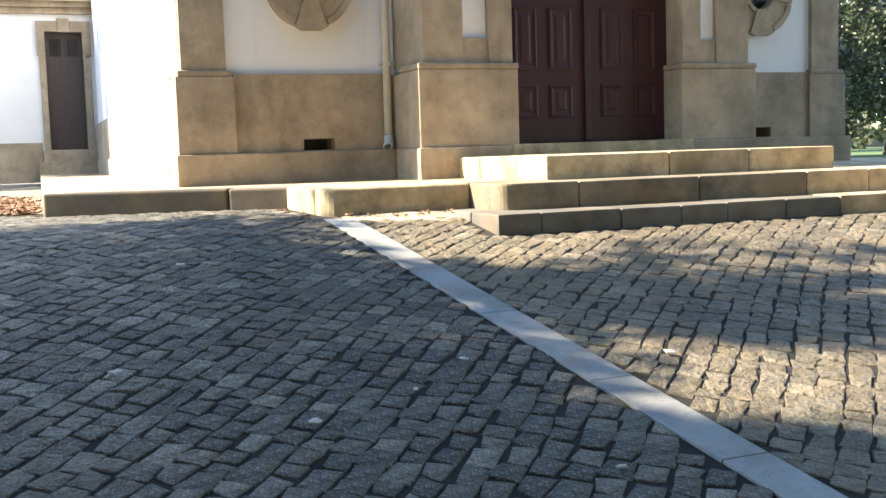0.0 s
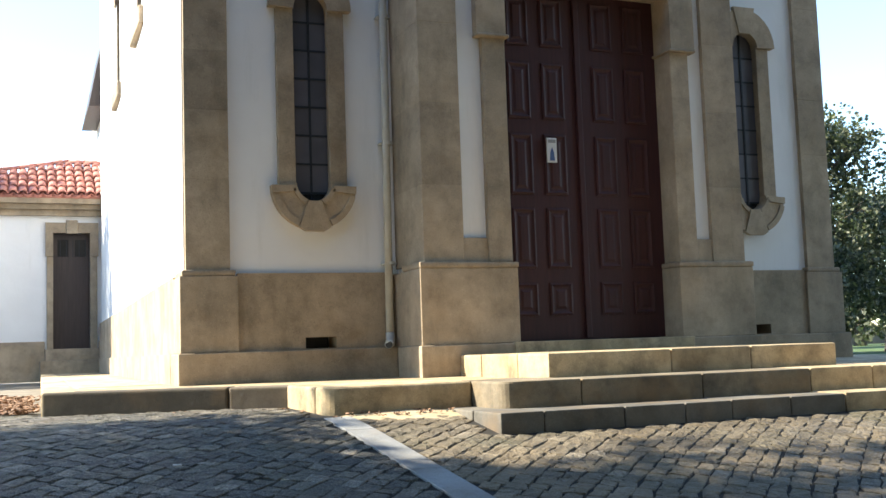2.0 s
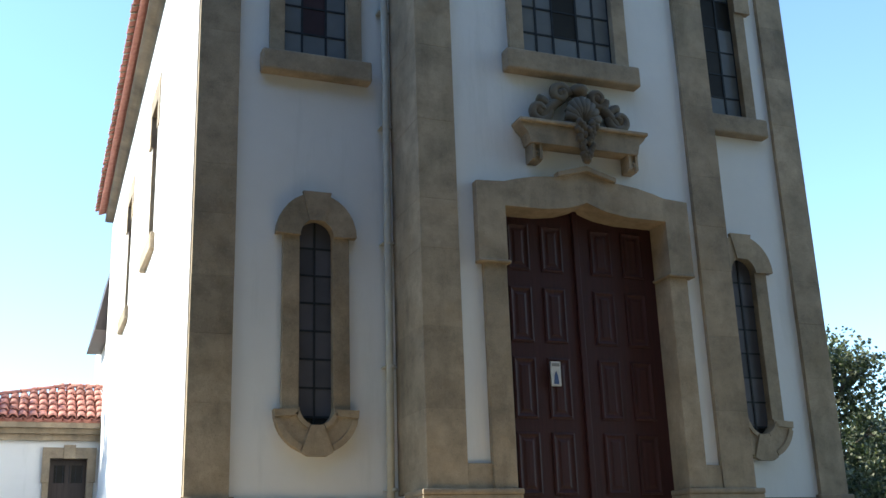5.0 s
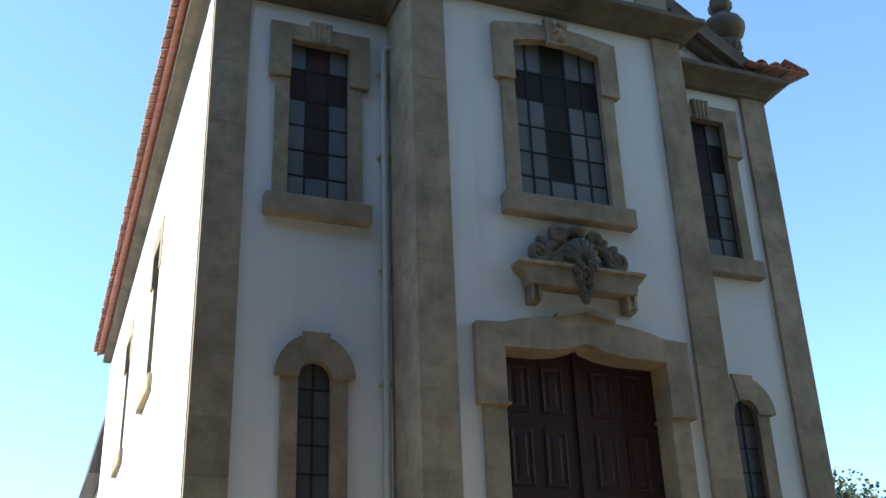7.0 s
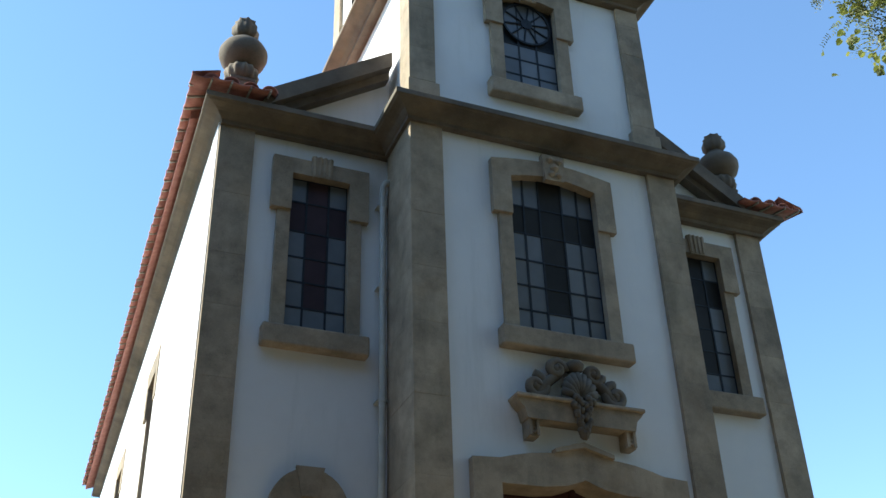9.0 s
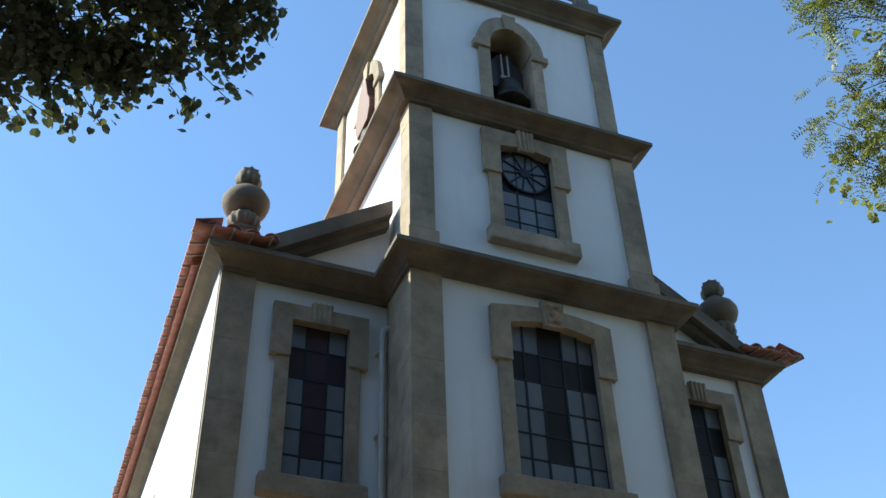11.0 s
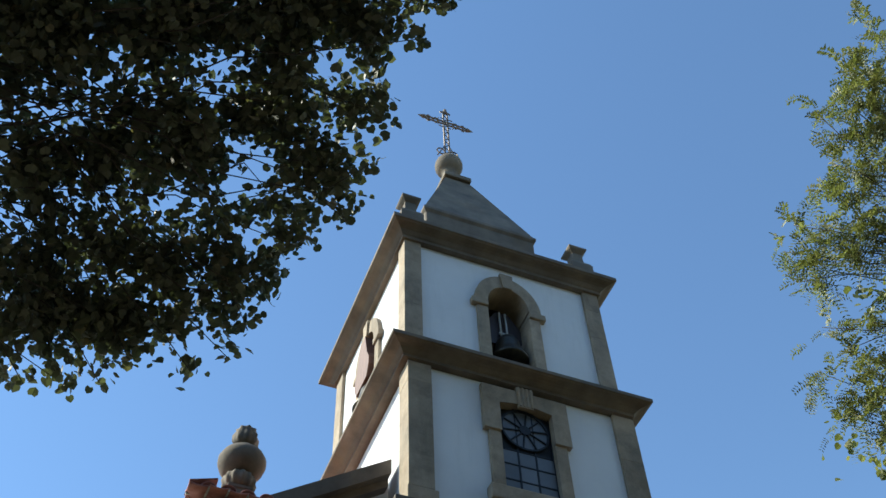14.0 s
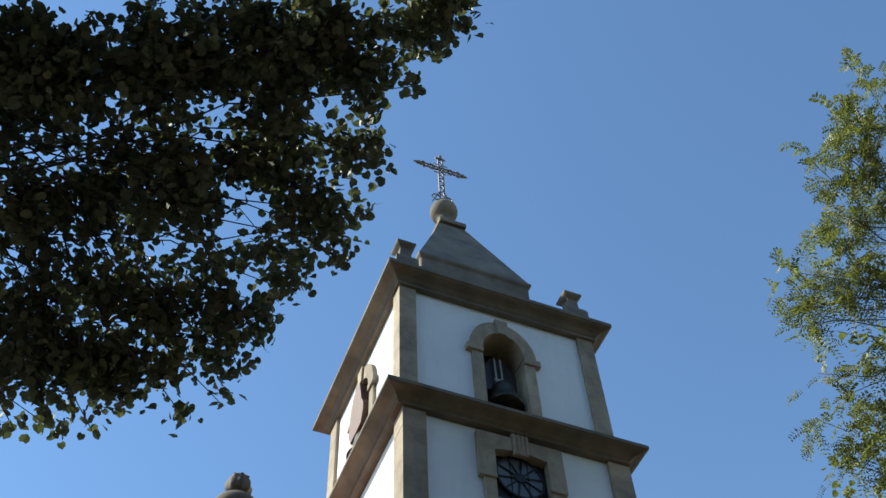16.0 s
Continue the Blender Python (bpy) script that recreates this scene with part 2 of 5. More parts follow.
def mesh_of(name, bm, material, smooth=False):
    bmesh.ops.recalc_face_normals(bm, faces=bm.faces[:])
    me = bpy.data.meshes.new(name)
    bm.to_mesh(me)
    bm.free()
    me.materials.append(material)
    if smooth:
        for p in me.polygons:
            p.use_smooth = True
    return me


def part(name, bm, material, parent, label="", smooth=False):
    """One mesh object under a thing (an Empty at its base) or under a part."""
    ob = new(name, mesh_of(name, bm, material, smooth))
    ob.parent = parent
    if parent.type == "EMPTY":
        ob.matrix_parent_inverse = Matrix.Translation(-parent.location)
    return tagged(ob, label)


def piece(name, mesh, parent, at):
    """A further object on a shared mesh under a thing or part."""
    ob = new(name, mesh)
    ob.parent = parent
    if parent.type == "EMPTY":
        ob.matrix_parent_inverse = Matrix.Translation(-parent.location)
    ob.matrix_basis = at
    return ob


def base(name, at, label, category, group="", kind=""):
    ob = new(name)
    ob.location = at
    ob.empty_display_size = 0.3
    return tagged(ob, label, category, group, kind)


def structure(name, bm, material, label, category, smooth=False):
    return tagged(new(name, mesh_of(name, bm, material, smooth)), label, category, "", "structure")


def wall_with_holes(bm, x0, x1, z0, z1, y0, y1, holes):
    """One closed wall along x between y0 and y1 with rectangular holes (xa, xb, za, zb)."""
    xs = sorted({x0, x1, *(h[0] for h in holes), *(h[1] for h in holes)})
    zs = sorted({z0, z1, *(h[2] for h in holes), *(h[3] for h in holes)})
    verts = {}

    def v(i, j, k):
        if (i, j, k) not in verts:
            verts[i, j, k] = bm.verts.new((xs[i], (y0, y1)[k], zs[j]))
        return verts[i, j, k]

    def solid(i, j):
        if not (0 <= i < len(xs) - 1 and 0 <= j < len(zs) - 1):
            return False
        x, z = (xs[i] + xs[i + 1]) / 2, (zs[j] + zs[j + 1]) / 2
        return not any(h[0] < x < h[1] and h[2] < z < h[3] for h in holes)

    for i in range(len(xs) - 1):
        for j in range(len(zs) - 1):
            if not solid(i, j):
                continue
            bm.faces.new((v(i, j, 0), v(i + 1, j, 0), v(i + 1, j + 1, 0), v(i, j + 1, 0)))
            bm.faces.new((v(i, j, 1), v(i, j + 1, 1), v(i + 1, j + 1, 1), v(i + 1, j, 1)))
            for di, dj, a, b in ((-1, 0, (i, j), (i, j + 1)), (1, 0, (i + 1, j), (i + 1, j + 1)), (0, -1, (i, j), (i + 1, j)), (0, 1, (i, j + 1), (i + 1, j + 1))):
                if not solid(i + di, j + dj):
                    bm.faces.new((v(*a, 0), v(*b, 0), v(*b, 1), v(*a, 1)))


# ---- ground ----
def gz(x, y):
    """The square climbs towards the church and levels out at its kerbs."""
    plane, flat = -1.72 + 0.157 * max(y, -3.0), -0.462 - 0.02 * max(0.0, min(1.0, (1.5 - x) / 1.5))
    k = 0.035
    return -k * math.log(math.exp(-plane / k) + math.exp(-flat / k))


def ground_sheet():
    xs = [-900, -300, -100, -40, -20, -12] + [-8 + 0.5 * i for i in range(45)] + [18, 30, 60, 120, 300, 900]
    ys = [-600, -200, -60, -20, -8, -4, -3] + [-2 + 0.5 * i for i in range(17)] + [6.5 + 0.125 * i for i in range(25)] + [10, 11, 12, 13, 16, 20, 30, 45, 60, 120, 300, 900]
    bm = bmesh.new()
    v = [[bm.verts.new((x, y, gz(x, y) - 0.0105)) for x in xs] for y in ys]
    for j in range(len(ys) - 1):
        for i in range(len(xs) - 1):
            bm.faces.new((v[j][i], v[j][i + 1], v[j + 1][i + 1], v[j + 1][i]))
    return structure("ground", bm, GRAVEL, "trodden sandy gravel round the sloping paved square", "ground", True)


ground = ground_sheet()
bm = bmesh.new()
v = [[bm.verts.new((-3 + 0.5 * i, -1.0 + 0.125 * j, gz(-3 + 0.5 * i, -1.0 + 0.125 * j) - 0.009)) for i in range(27)] for j in range(97)]
for j in range(96):
    for i in range(26):
        bm.faces.new((v[j][i], v[j][i + 1], v[j + 1][i + 1], v[j + 1][i]))
part("joint_bed", bm, EARTH, ground, "dark earth in the joints of the paving", True)

bm = bmesh.new()
g = [bm.verts.new(p) for p in ((14, 16, -0.455), (90, 16, -0.455), (90, 110, -0.455), (14, 110, -0.455))]
bm.faces.new(g)
structure("meadow", bm, GRASS, "sunlit green grass behind the church", "grass")


# ---- church ----
church = base("church", (5.73, 10.88, -0.27), "white plastered church with ochre granite trim and bell tower", "church")
CX, FY, WY = 5.73, 10.0, 10.88  # tower axis, tower front, wing front
SKEW = 0.0187  # the long side runs a little off square
rng = random.Random(5)


def blocks(name, x0, x1, y0, y1, z0, z1, step=0.62, parent=None, material=STONE, bevel=0.0025):
    """A pier of stacked granite blocks round a slightly thinner core."""
    core = part(name, box(x0 + 0.004, x1 - 0.004, y0 + 0.004, y1 - 0.004, z0, z1), STONE, parent or church)
    z = z0
    while z < z1 - 0.01:
        h = step * rng.uniform(0.75, 1.3)
        top = z1 if z1 - z - h < 0.3 else z + h
        o = rng.uniform(-0.002, 0.002)
        part("stone_block", box(x0 + o, x1 + o, y0 + o, y1, z + 0.0015, top - 0.0015, bevel), material, core)
        z = top
    return core


# walls of the tower
T1 = (3.84, 7.62, 10.06, 13.8, -0.27, 8.6)
T2 = (3.89, 7.515, 10.16, 13.75, 8.8, 11.7)
T3 = (3.86, 7.40, 10.21, 13.75, 11.95, 14.75)
DOOR_X0, DOOR_X1, DOOR_Z0, DOOR_Z1 = 4.765, 6.80, 0.04, 4.05


def tower_storey(t, front_holes, side_holes, thick=0.42):
    x0, x1, y0, y1, z0, z1 = t
    bm = bmesh.new()
    wall_with_holes(bm, x0, x1, z0, z1, y0, y0 + thick, front_holes)
    part("wall", bm, PLASTER, church)
    bm = bmesh.new()
    wall_with_holes(bm, y0 + thick, y1 - thick, z0, z1, x0, x0 + thick, side_holes)
    for v in bm.verts:
        v.co.x, v.co.y = v.co.y, v.co.x
    part("wall", bm, PLASTER, church)
    part("wall", box(x1 - thick, x1, y0 + thick, y1 - thick, z0, z1), PLASTER, church)
    part("wall", box(x0, x1, y1 - thick, y1, z0, z1), PLASTER, church)


tower_storey(T1, [(DOOR_X0 - 0.04, DOOR_X1 + 0.04, -0.27, DOOR_Z1 + 0.04), (5.10, 6.385, 5.75, 8.12)], [])
tower_storey(T2, [(5.20, 6.14, 9.58, 11.38)], [])
tower_storey(T3, [(5.23, 6.05, 11.97, 14.25)], [(11.57, 12.39, 11.97, 14.25)], 0.5)
# dark floor and sheets put the belfry's inner shade into their colour
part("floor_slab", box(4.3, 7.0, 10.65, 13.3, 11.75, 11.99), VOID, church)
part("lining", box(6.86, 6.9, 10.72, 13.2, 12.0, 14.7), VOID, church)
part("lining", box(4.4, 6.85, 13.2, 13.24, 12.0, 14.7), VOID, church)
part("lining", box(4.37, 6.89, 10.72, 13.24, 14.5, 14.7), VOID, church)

# walls of the nave
bm = bmesh.new()
wall_with_holes(bm, 1.56, 3.84, -0.27, 8.6, 10.94, 11.36, [(2.67, 3.14, 1.50, 3.90), (2.49, 3.32, 5.75, 8.03), (2.77, 3.13, 0.02, 0.18)])
part("wall", bm, PLASTER, church)
bm = bmesh.new()
wall_with_holes(bm, 7.62, 9.72, -0.27, 8.6, 10.94, 11.36, [(8.28, 8.75, 1.50, 3.90), (8.10, 8.93, 5.75, 8.03), (8.33, 8.69, 0.02, 0.18)])
part("wall", bm, PLASTER, church)
SIDE_WINDOWS = (15.65, 20.0)
bm = bmesh.new()
wall_with_holes(bm, 11.36, 26.0, -0.27, 8.6, 1.56, 2.0, [(c - 0.41, c + 0.41, 4.85, 7.2) for c in SIDE_WINDOWS])
for v in bm.verts:
    y, x = v.co.x, v.co.y
    v.co.x, v.co.y = x + SKEW * (y - 10.94), y
part("wall", bm, PLASTER, church)
part("wall", box(9.3, 9.72, 11.36, 26.0, -0.27, 8.6), PLASTER, church)
part("wall", box(2.3, 9.3, 25.5, 25.99, -0.27, 8.6), PLASTER, church)

# plinths and pilasters of the tower
for x0, x1, ox0, ox1 in ((3.79, 4.225, 3.725, 4.80), (7.245, 7.67, 6.76, 7.735)):
    blocks("pilaster", x0, x1, FY, FY + 0.875, 0.86, 8.54, 0.72)
    jamb_out = (4.225, 4.60) if x0 < 5 else (6.9, 7.245)
    part("dado", box(*jamb_out, FY + 0.012, FY + 0.3, 0.86, 1.115, 0.008), STONE, church)
    part("pedestal_cap", box(ox0 - 0.005, ox1 + 0.01, FY - 0.06, FY + 0.5, 0.80, 0.862, 0.02, 2), STONE, church)
    part("pedestal", box(ox0, ox1, FY - 0.05, FY + 0.55, 0.03, 0.80, 0.012, 2), STONE, church)
    part("plinth", box(ox0 - 0.03, ox1 + 0.03, FY - 0.10, FY + 0.6, -0.30, 0.03, 0.015, 2), STONE, church)
# the return between tower and wing
for xa, xb in ((3.76, 3.95), (7.5, 7.70)):
    part("plinth", box(xa, xb, FY + 0.56, WY + 0.3, -0.30, 0.80, 0.008), STONE, church)

# plinths and pilasters of the wings
for side in (0, 1):
    x0, x1 = (1.575, 2.02) if side == 0 else (9.30, 9.72)
    blocks("pilaster", x0, x1, WY, WY + 0.45, 0.86, 8.54, 0.75)
    p0, p1 = (1.51, 2.09) if side == 0 else (9.24, 9.80)
    part("pedestal_cap", box(p0 + 0.02, p1 - 0.02, WY - 0.035, WY + 0.48, 0.80, 0.862, 0.02, 2), STONE, church)
    part("pedestal", box(p0, p1, WY - 0.04, WY + 0.5, 0.03, 0.80, 0.01, 2), STONE, church)
    w0, w1 = (2.09, 3.76) if side == 0 else (7.70, 9.24)
    vx = 2.95 if side == 0 else 8.51
    bm = bmesh.new()
    wall_with_holes(bm, w0, w1, 0.03, 0.828, WY, WY + 0.3, [(vx - 0.165, vx + 0.165, 0.045, 0.16)])
    dado = part("dado", bm, STONE, church)
    # dark sheet closes the slot and paints in the shade of its depth
    part("vent", box(vx - 0.165, vx + 0.165, WY + 0.32, WY + 0.34, 0.045, 0.16), VOID, dado, "dark sheet standing for the vent slot's unlit depth")
    b0, b1 = (1.48, 3.76) if side == 0 else (7.70, 9.84)
    part("plinth", box(b0, b1, WY - 0.10, WY + 0.5, -0.30, 0.03, 0.015, 2), STONE, church)
# plinth along the sunlit side
bm = bmesh.new()
bm_box(bm, 1.51, 1.8, 11.38, 26.0, 0.03, 0.83)
bm_box(bm, 1.47, 1.8, 11.38, 26.0, -0.3, 0.03)
for v in bm.verts:
    v.co.x += SKEW * (v.co.y - 10.94)
part("plinth", bm, STONE, church)

# pilasters of the upper storeys
for (x0, x1, y0, y1, z0, z1), wd in ((T2, 0.37), (T3, 0.30)):
    for a, b in ((x0 - 0.06, x0 - 0.06 + wd), (x1 + 0.06 - wd, x1 + 0.06)):
        blocks("pilaster", a, b, y0 - 0.06, y0 + wd - 0.06, z0, z1, 0.7)
    blocks("pilaster", x0 - 0.06, x0 + 0.25, y1 - 0.3, y1 + 0.06, z0, z1, 0.7)
    blocks("pilaster", x1 - 0.25, x1 + 0.06, y1 - 0.3, y1 + 0.06, z0, z1, 0.7)
for a, b in ((3.80, 4.24), (7.15, 7.61)):
    part("pilaster_foot", box(a, b, 10.06, 10.5, 8.8, 9.30, 0.012, 2), STONE, church)


def cornice(corners, z, out, h, name="cornice"):
    bm = bmesh.new()
    bm_loft(bm, corners, [(-0.3, z), (0.045, z), (0.045, z + 0.2 * h), (0.07, z + 0.26 * h), (0.4 * out, z + 0.44 * h), (0.55 * out, z + 0.52 * h),
                          (0.86 * out, z + 0.60 * h), (0.9 * out, z + 0.64 * h), (out, z + 0.68 * h), (out, z + 0.93 * h), (0.93 * out, z + h), (-0.3, z + h + 0.05)])
    return part(name, bm, DARKSTONE, church)


def rect(x0, x1, y0, y1):
    return [(x0, y0), (x1, y0), (x1, y1), (x0, y1)]


cornice(rect(3.79, 7.67, FY, 13.85), 8.52, 0.28, 0.28)
cornice([(1.62, WY), (9.72, WY), (9.72, 26.0), (1.95, 26.0)], 8.525, 0.29, 0.283)
cornice(rect(3.785, 7.525, 10.1, 13.81), 11.72, 0.29, 0.26)
cornice(rect(3.80, 7.46, 10.15, 13.81), 14.745, 0.29, 0.32)

# attic, pyramid, ball and cross on top
AX, AY = 5.66, 12.0
part("attic", box(AX - 1.14, AX + 1.14, AY - 1.1, AY + 1.1, 15.06, 17.03, 0.02), DARKSTONE, church)
bm = bmesh.new()
bm_loft(bm, rect(AX - 1.14, AX + 1.14, AY - 1.1, AY + 1.1), [(0.0, 16.96), (0.045, 17.02), (0.045, 17.09), (0.02, 17.11), (-0.86, 19.86)])
part("spire", bm, DARKSTONE, church)
part("spire_cap", box(AX - 0.335, AX + 0.305, AY - 0.33, AY + 0.33, 19.84, 19.98, 0.03, 2), DARKSTONE, church)
bm = bmesh.new()
bm_lathe(bm, (AX - 0.08, AY, 20.16), [(0.25, -0.19), (0.23, -0.1), (0.17, 0.08), (0.14, 0.18), (0.17, 0.25)] + [(0.32 * math.sin(a), 0.56 - 0.32 * math.cos(a)) for a in [0.6 + 0.2 * i for i in range(12)]])
part("ball", bm, DARKSTONE, church, smooth=True)


def cross_mesh():
    bm = bmesh.new()
    z0 = 21.1

    def bar(p, q, r=0.022):
        bm_tube(bm, [p, q], [r, r], 6)

    for dx in (-0.055, 0.055):
        bar((dx, 0, z0), (dx, 0, z0 + 2.1))
    for dz in (1.52, 1.64):
        bar((-0.52, 0, z0 + dz), (0.52, 0, z0 + dz))
    for i in range(14):
        s = 1 if i % 2 else -1
        bar((-0.055 * s, 0, z0 + 0.15 * i), (0.055 * s, 0, z0 + 0.15 * i + 0.15), 0.014)
    for i in range(8):
        s = 1 if i % 2 else -1
        bar((-0.52 + 0.13 * i, 0, z0 + 1.58 - 0.06 * s), (-0.39 + 0.13 * i, 0, z0 + 1.58 + 0.06 * s), 0.014)
    for s in (-1, 1):  # pointed leaf ends with small barbs
        bm_tube(bm, [(s * 0.5, 0, z0 + 1.58), (s * 0.56, 0, z0 + 1.58), (s * 0.6, 0, z0 + 1.58), (s * 0.72, 0, z0 + 1.58)], [0.03, 0.055, 0.045, 0.004], 8)
        for d in (-1, 1):
            bm_tube(bm, [(s * 0.5, 0, z0 + 1.58 + 0.05 * d), (s * 0.46, 0, z0 + 1.58 + 0.13 * d), (s * 0.4, 0, z0 + 1.58 + 0.12 * d)], [0.025, 0.02, 0.006], 6)
            bm_tube(bm, [(s * 0.3, 0, z0 + 1.58 + 0.06 * d), (s * 0.27, 0, z0 + 1.58 + 0.12 * d), (s * 0.2, 0, z0 + 1.58 + 0.1 * d)], [0.02, 0.018, 0.006], 6)
        bm_tube(bm, [(s * 0.05, 0, z0 + 2.1), (s * 0.13, 0, z0 + 2.06), (s * 0.12, 0, z0 + 2.0)], [0.025, 0.02, 0.006], 6)
    bm_tube(bm, [(0, 0, z0 + 2.05), (0, 0, z0 + 2.13), (0, 0, z0 + 2.2), (0, 0, z0 + 2.3)], [0.04, 0.055, 0.045, 0.004], 8)
    for k in range(4):  # scrolls at the crossing and foot
        a0 = math.pi / 4 + k * math.pi / 2
        pts = [(math.cos(a0) * 0.17 + 0.08 * math.cos(a0 + t), 0, z0 + 1.58 + math.sin(a0) * 0.17 + 0.08 * math.sin(a0 + t)) for t in [0.7 * i for i in range(9)]]
        bm_tube(bm, pts, [0.014] * 9, 5)
    for s in (-1, 1):
        pts = [(s * (0.16 + 0.1 * math.cos(t)), 0, z0 + 0.22 + 0.12 * math.sin(t)) for t in [0.75 * i for i in range(9)]]
        bm_tube(bm, pts, [0.018] * 9, 5)
        bar((s * 0.06, 0, z0 + 0.5), (s * 0.25, 0, z0), 0.016)
    return bm


bm = cross_mesh()
bm.transform(Matrix.Translation((AX - 0.09, AY, 0)))
part("cross", bm, CROSSIRON, church, "lacy wrought iron cross")

for px, py in ((3.93, 10.28), (7.25, 10.28), (3.93, 13.6), (7.25, 13.6)):
    bm = bmesh.new()
    bm_loft(bm, rect(px - 0.2, px + 0.2, py - 0.2, py + 0.2), [(0.01, 15.06), (0.01, 15.52), (-0.02, 15.6), (-0.09, 15.68), (-0.1, 15.94), (-0.04, 16.0), (-0.02, 16.03), (-0.02, 16.07), (-0.195, 16.31)])
    part("pinnacle", bm, DARKSTONE, church)


# urns on the wing corners
def urn(cx):
    bm = bmesh.new()
    bm_loft(bm, rect(cx - 0.15, cx + 0.15, 10.95, 11.25), [(0, 8.8), (0, 9.36), (0.015, 9.38), (0.015, 9.42), (-0.05, 9.44)])
    ped = part("urn", bm, DARKSTONE, church, "carved granite urn")
    bm = bmesh.new()
    bm_lathe(bm, (cx, 11.1, 9.42), [(0.15, 0), (0.2, 0.05), (0.225, 0.14), (0.2, 0.22), (0.14, 0.27)], 48, 12, 0.07)
    part("foot", bm, DARKSTONE, ped, smooth=True)
    bm = bmesh.new()
    bm_lathe(bm, (cx, 11.1, 9.42), [(0.14, 0.24), (0.2, 0.27), (0.29, 0.36), (0.325, 0.46), (0.325, 0.53), (0.28, 0.62), (0.19, 0.69), (0.125, 0.74), (0.12, 0.78)], 32)
    part("bowl", bm, DARKSTONE, ped, smooth=True)
    bm = bmesh.new()
    bm_lathe(bm, (cx, 11.1, 9.42), [(0.12, 0.78), (0.165, 0.84), (0.17, 0.95), (0.13, 1.04), (0.14, 1.07), (0.06, 1.12)], 24, 8, 0.12)
    part("flame", bm, DARKSTONE, ped, smooth=True)


urn(1.81)
urn(9.40)


# windows
def place(bm, at):
    if at:
        bm.transform(at)
    return bm


def arc(x0, x1, z, rise, n=10):
    return [(x0 + (x1 - x0) * i / n, z + rise * math.sin(math.pi * i / n)) for i in range(n + 1)]


def rect_window(cx, y, w, zb, zt, ear, ear_z, ear_top, jamb, sill, rise, cols, rows, tint, key, at=None, inner=None):
    win = part("window", place(box(cx - jamb, cx - w, y, y + 0.32, zb - 0.02, ear_z, 0.006), at), STONE, church)
    part("jamb", place(box(cx + w, cx + jamb, y, y + 0.32, zb - 0.02, ear_z, 0.006), at), STONE, win)
    bm = bmesh.new()
    ir = rise if inner is None else inner
    bm_prism(bm, [(cx - ear, ear_z)] + arc(cx - ear, cx + ear, ear_top, rise)[0:] + [(cx + ear, ear_z), (cx + w, ear_z)] + arc(cx - w, cx + w, zt, ir)[::-1] + [(cx - w, ear_z)], y - 0.035, y + 0.32)
    part("lintel", place(bm, at), STONE, win)
    part("sill", place(box(cx - sill, cx + sill, y - 0.09, y + 0.3, zb - 0.27, zb - 0.01, 0.03, 3), at), STONE, win)
    if key == "flutes":
        bm = bmesh.new()
        bm_prism(bm, [(cx - 0.12, zt - 0.02), (cx - 0.14, ear_top + 0.06), (cx + 0.14, ear_top + 0.06), (cx + 0.12, zt - 0.02)], y - 0.06, y)
        for i in range(4):
            bm_tube(bm, [(cx - 0.096 + 0.064 * i, y - 0.055, zt), (cx - 0.105 + 0.07 * i, y - 0.055, ear_top + 0.06)], [0.02, 0.026], 8)
        part("keystone", place(bm, at), STONE, win)
    elif key == "carved":
        bm = bmesh.new()
        bm_prism(bm, [(cx - 0.13, zt + ir - 0.08), (cx - 0.16, ear_top + rise + 0.09), (cx + 0.16, ear_top + rise + 0.09), (cx + 0.13, zt + ir - 0.08)], y - 0.09, y)
        for dx, dz, r in ((-0.06, 0.25, 0.05), (0.07, 0.24, 0.05), (0, 0.13, 0.06), (-0.05, 0.03, 0.045), (0.06, 0.02, 0.045)):
            bm_lathe(bm, (cx + dx, y - 0.1, zt + ir + dz - 0.02), [(0.01, -r), (r, -0.3 * r), (r, 0.3 * r), (0.01, r)], 8)
        part("keystone", place(bm, at), STONE, win)
    gy = y + 0.1
    top = zt + ir
    lat = bmesh.new()
    bm_box(lat, cx - w, cx + w, gy + 0.02, gy + 0.03, zb, top)
    lattice = part("backing", place(lat, at), IRON, win)
    xs = [cx - w + 2 * w * c for c in cols]
    zs = [top - (top - zb) * r for r in rows]
    bars = bmesh.new()
    for x in xs:
        bm_box(bars, x - 0.012, x + 0.012, gy - 0.012, gy + 0.02, zb, top)
    for z in zs:
        bm_box(bars, cx - w, cx + w, gy - 0.009, gy + 0.021, z - 0.011, z + 0.011)
    part("lattice", place(bars, at), IRON, win)
    for i in range(len(xs) - 1):
        for j in range(len(zs) - 1):
            m = tint(i, j)
            if m:
                part("pane", place(box(xs[i] + 0.012, xs[i + 1] - 0.012, gy, gy + 0.008, zs[j + 1] + 0.011, zs[j] - 0.011), at), m, win)
    return win


def cross_red(i, j):
    return PANE_RED if j == 1 or (i == 1 and j < 5) else PANE


def cross_dark(i, j):
    return PANE_DARK if j == 1 or (i == 2 and j < 5) else PANE


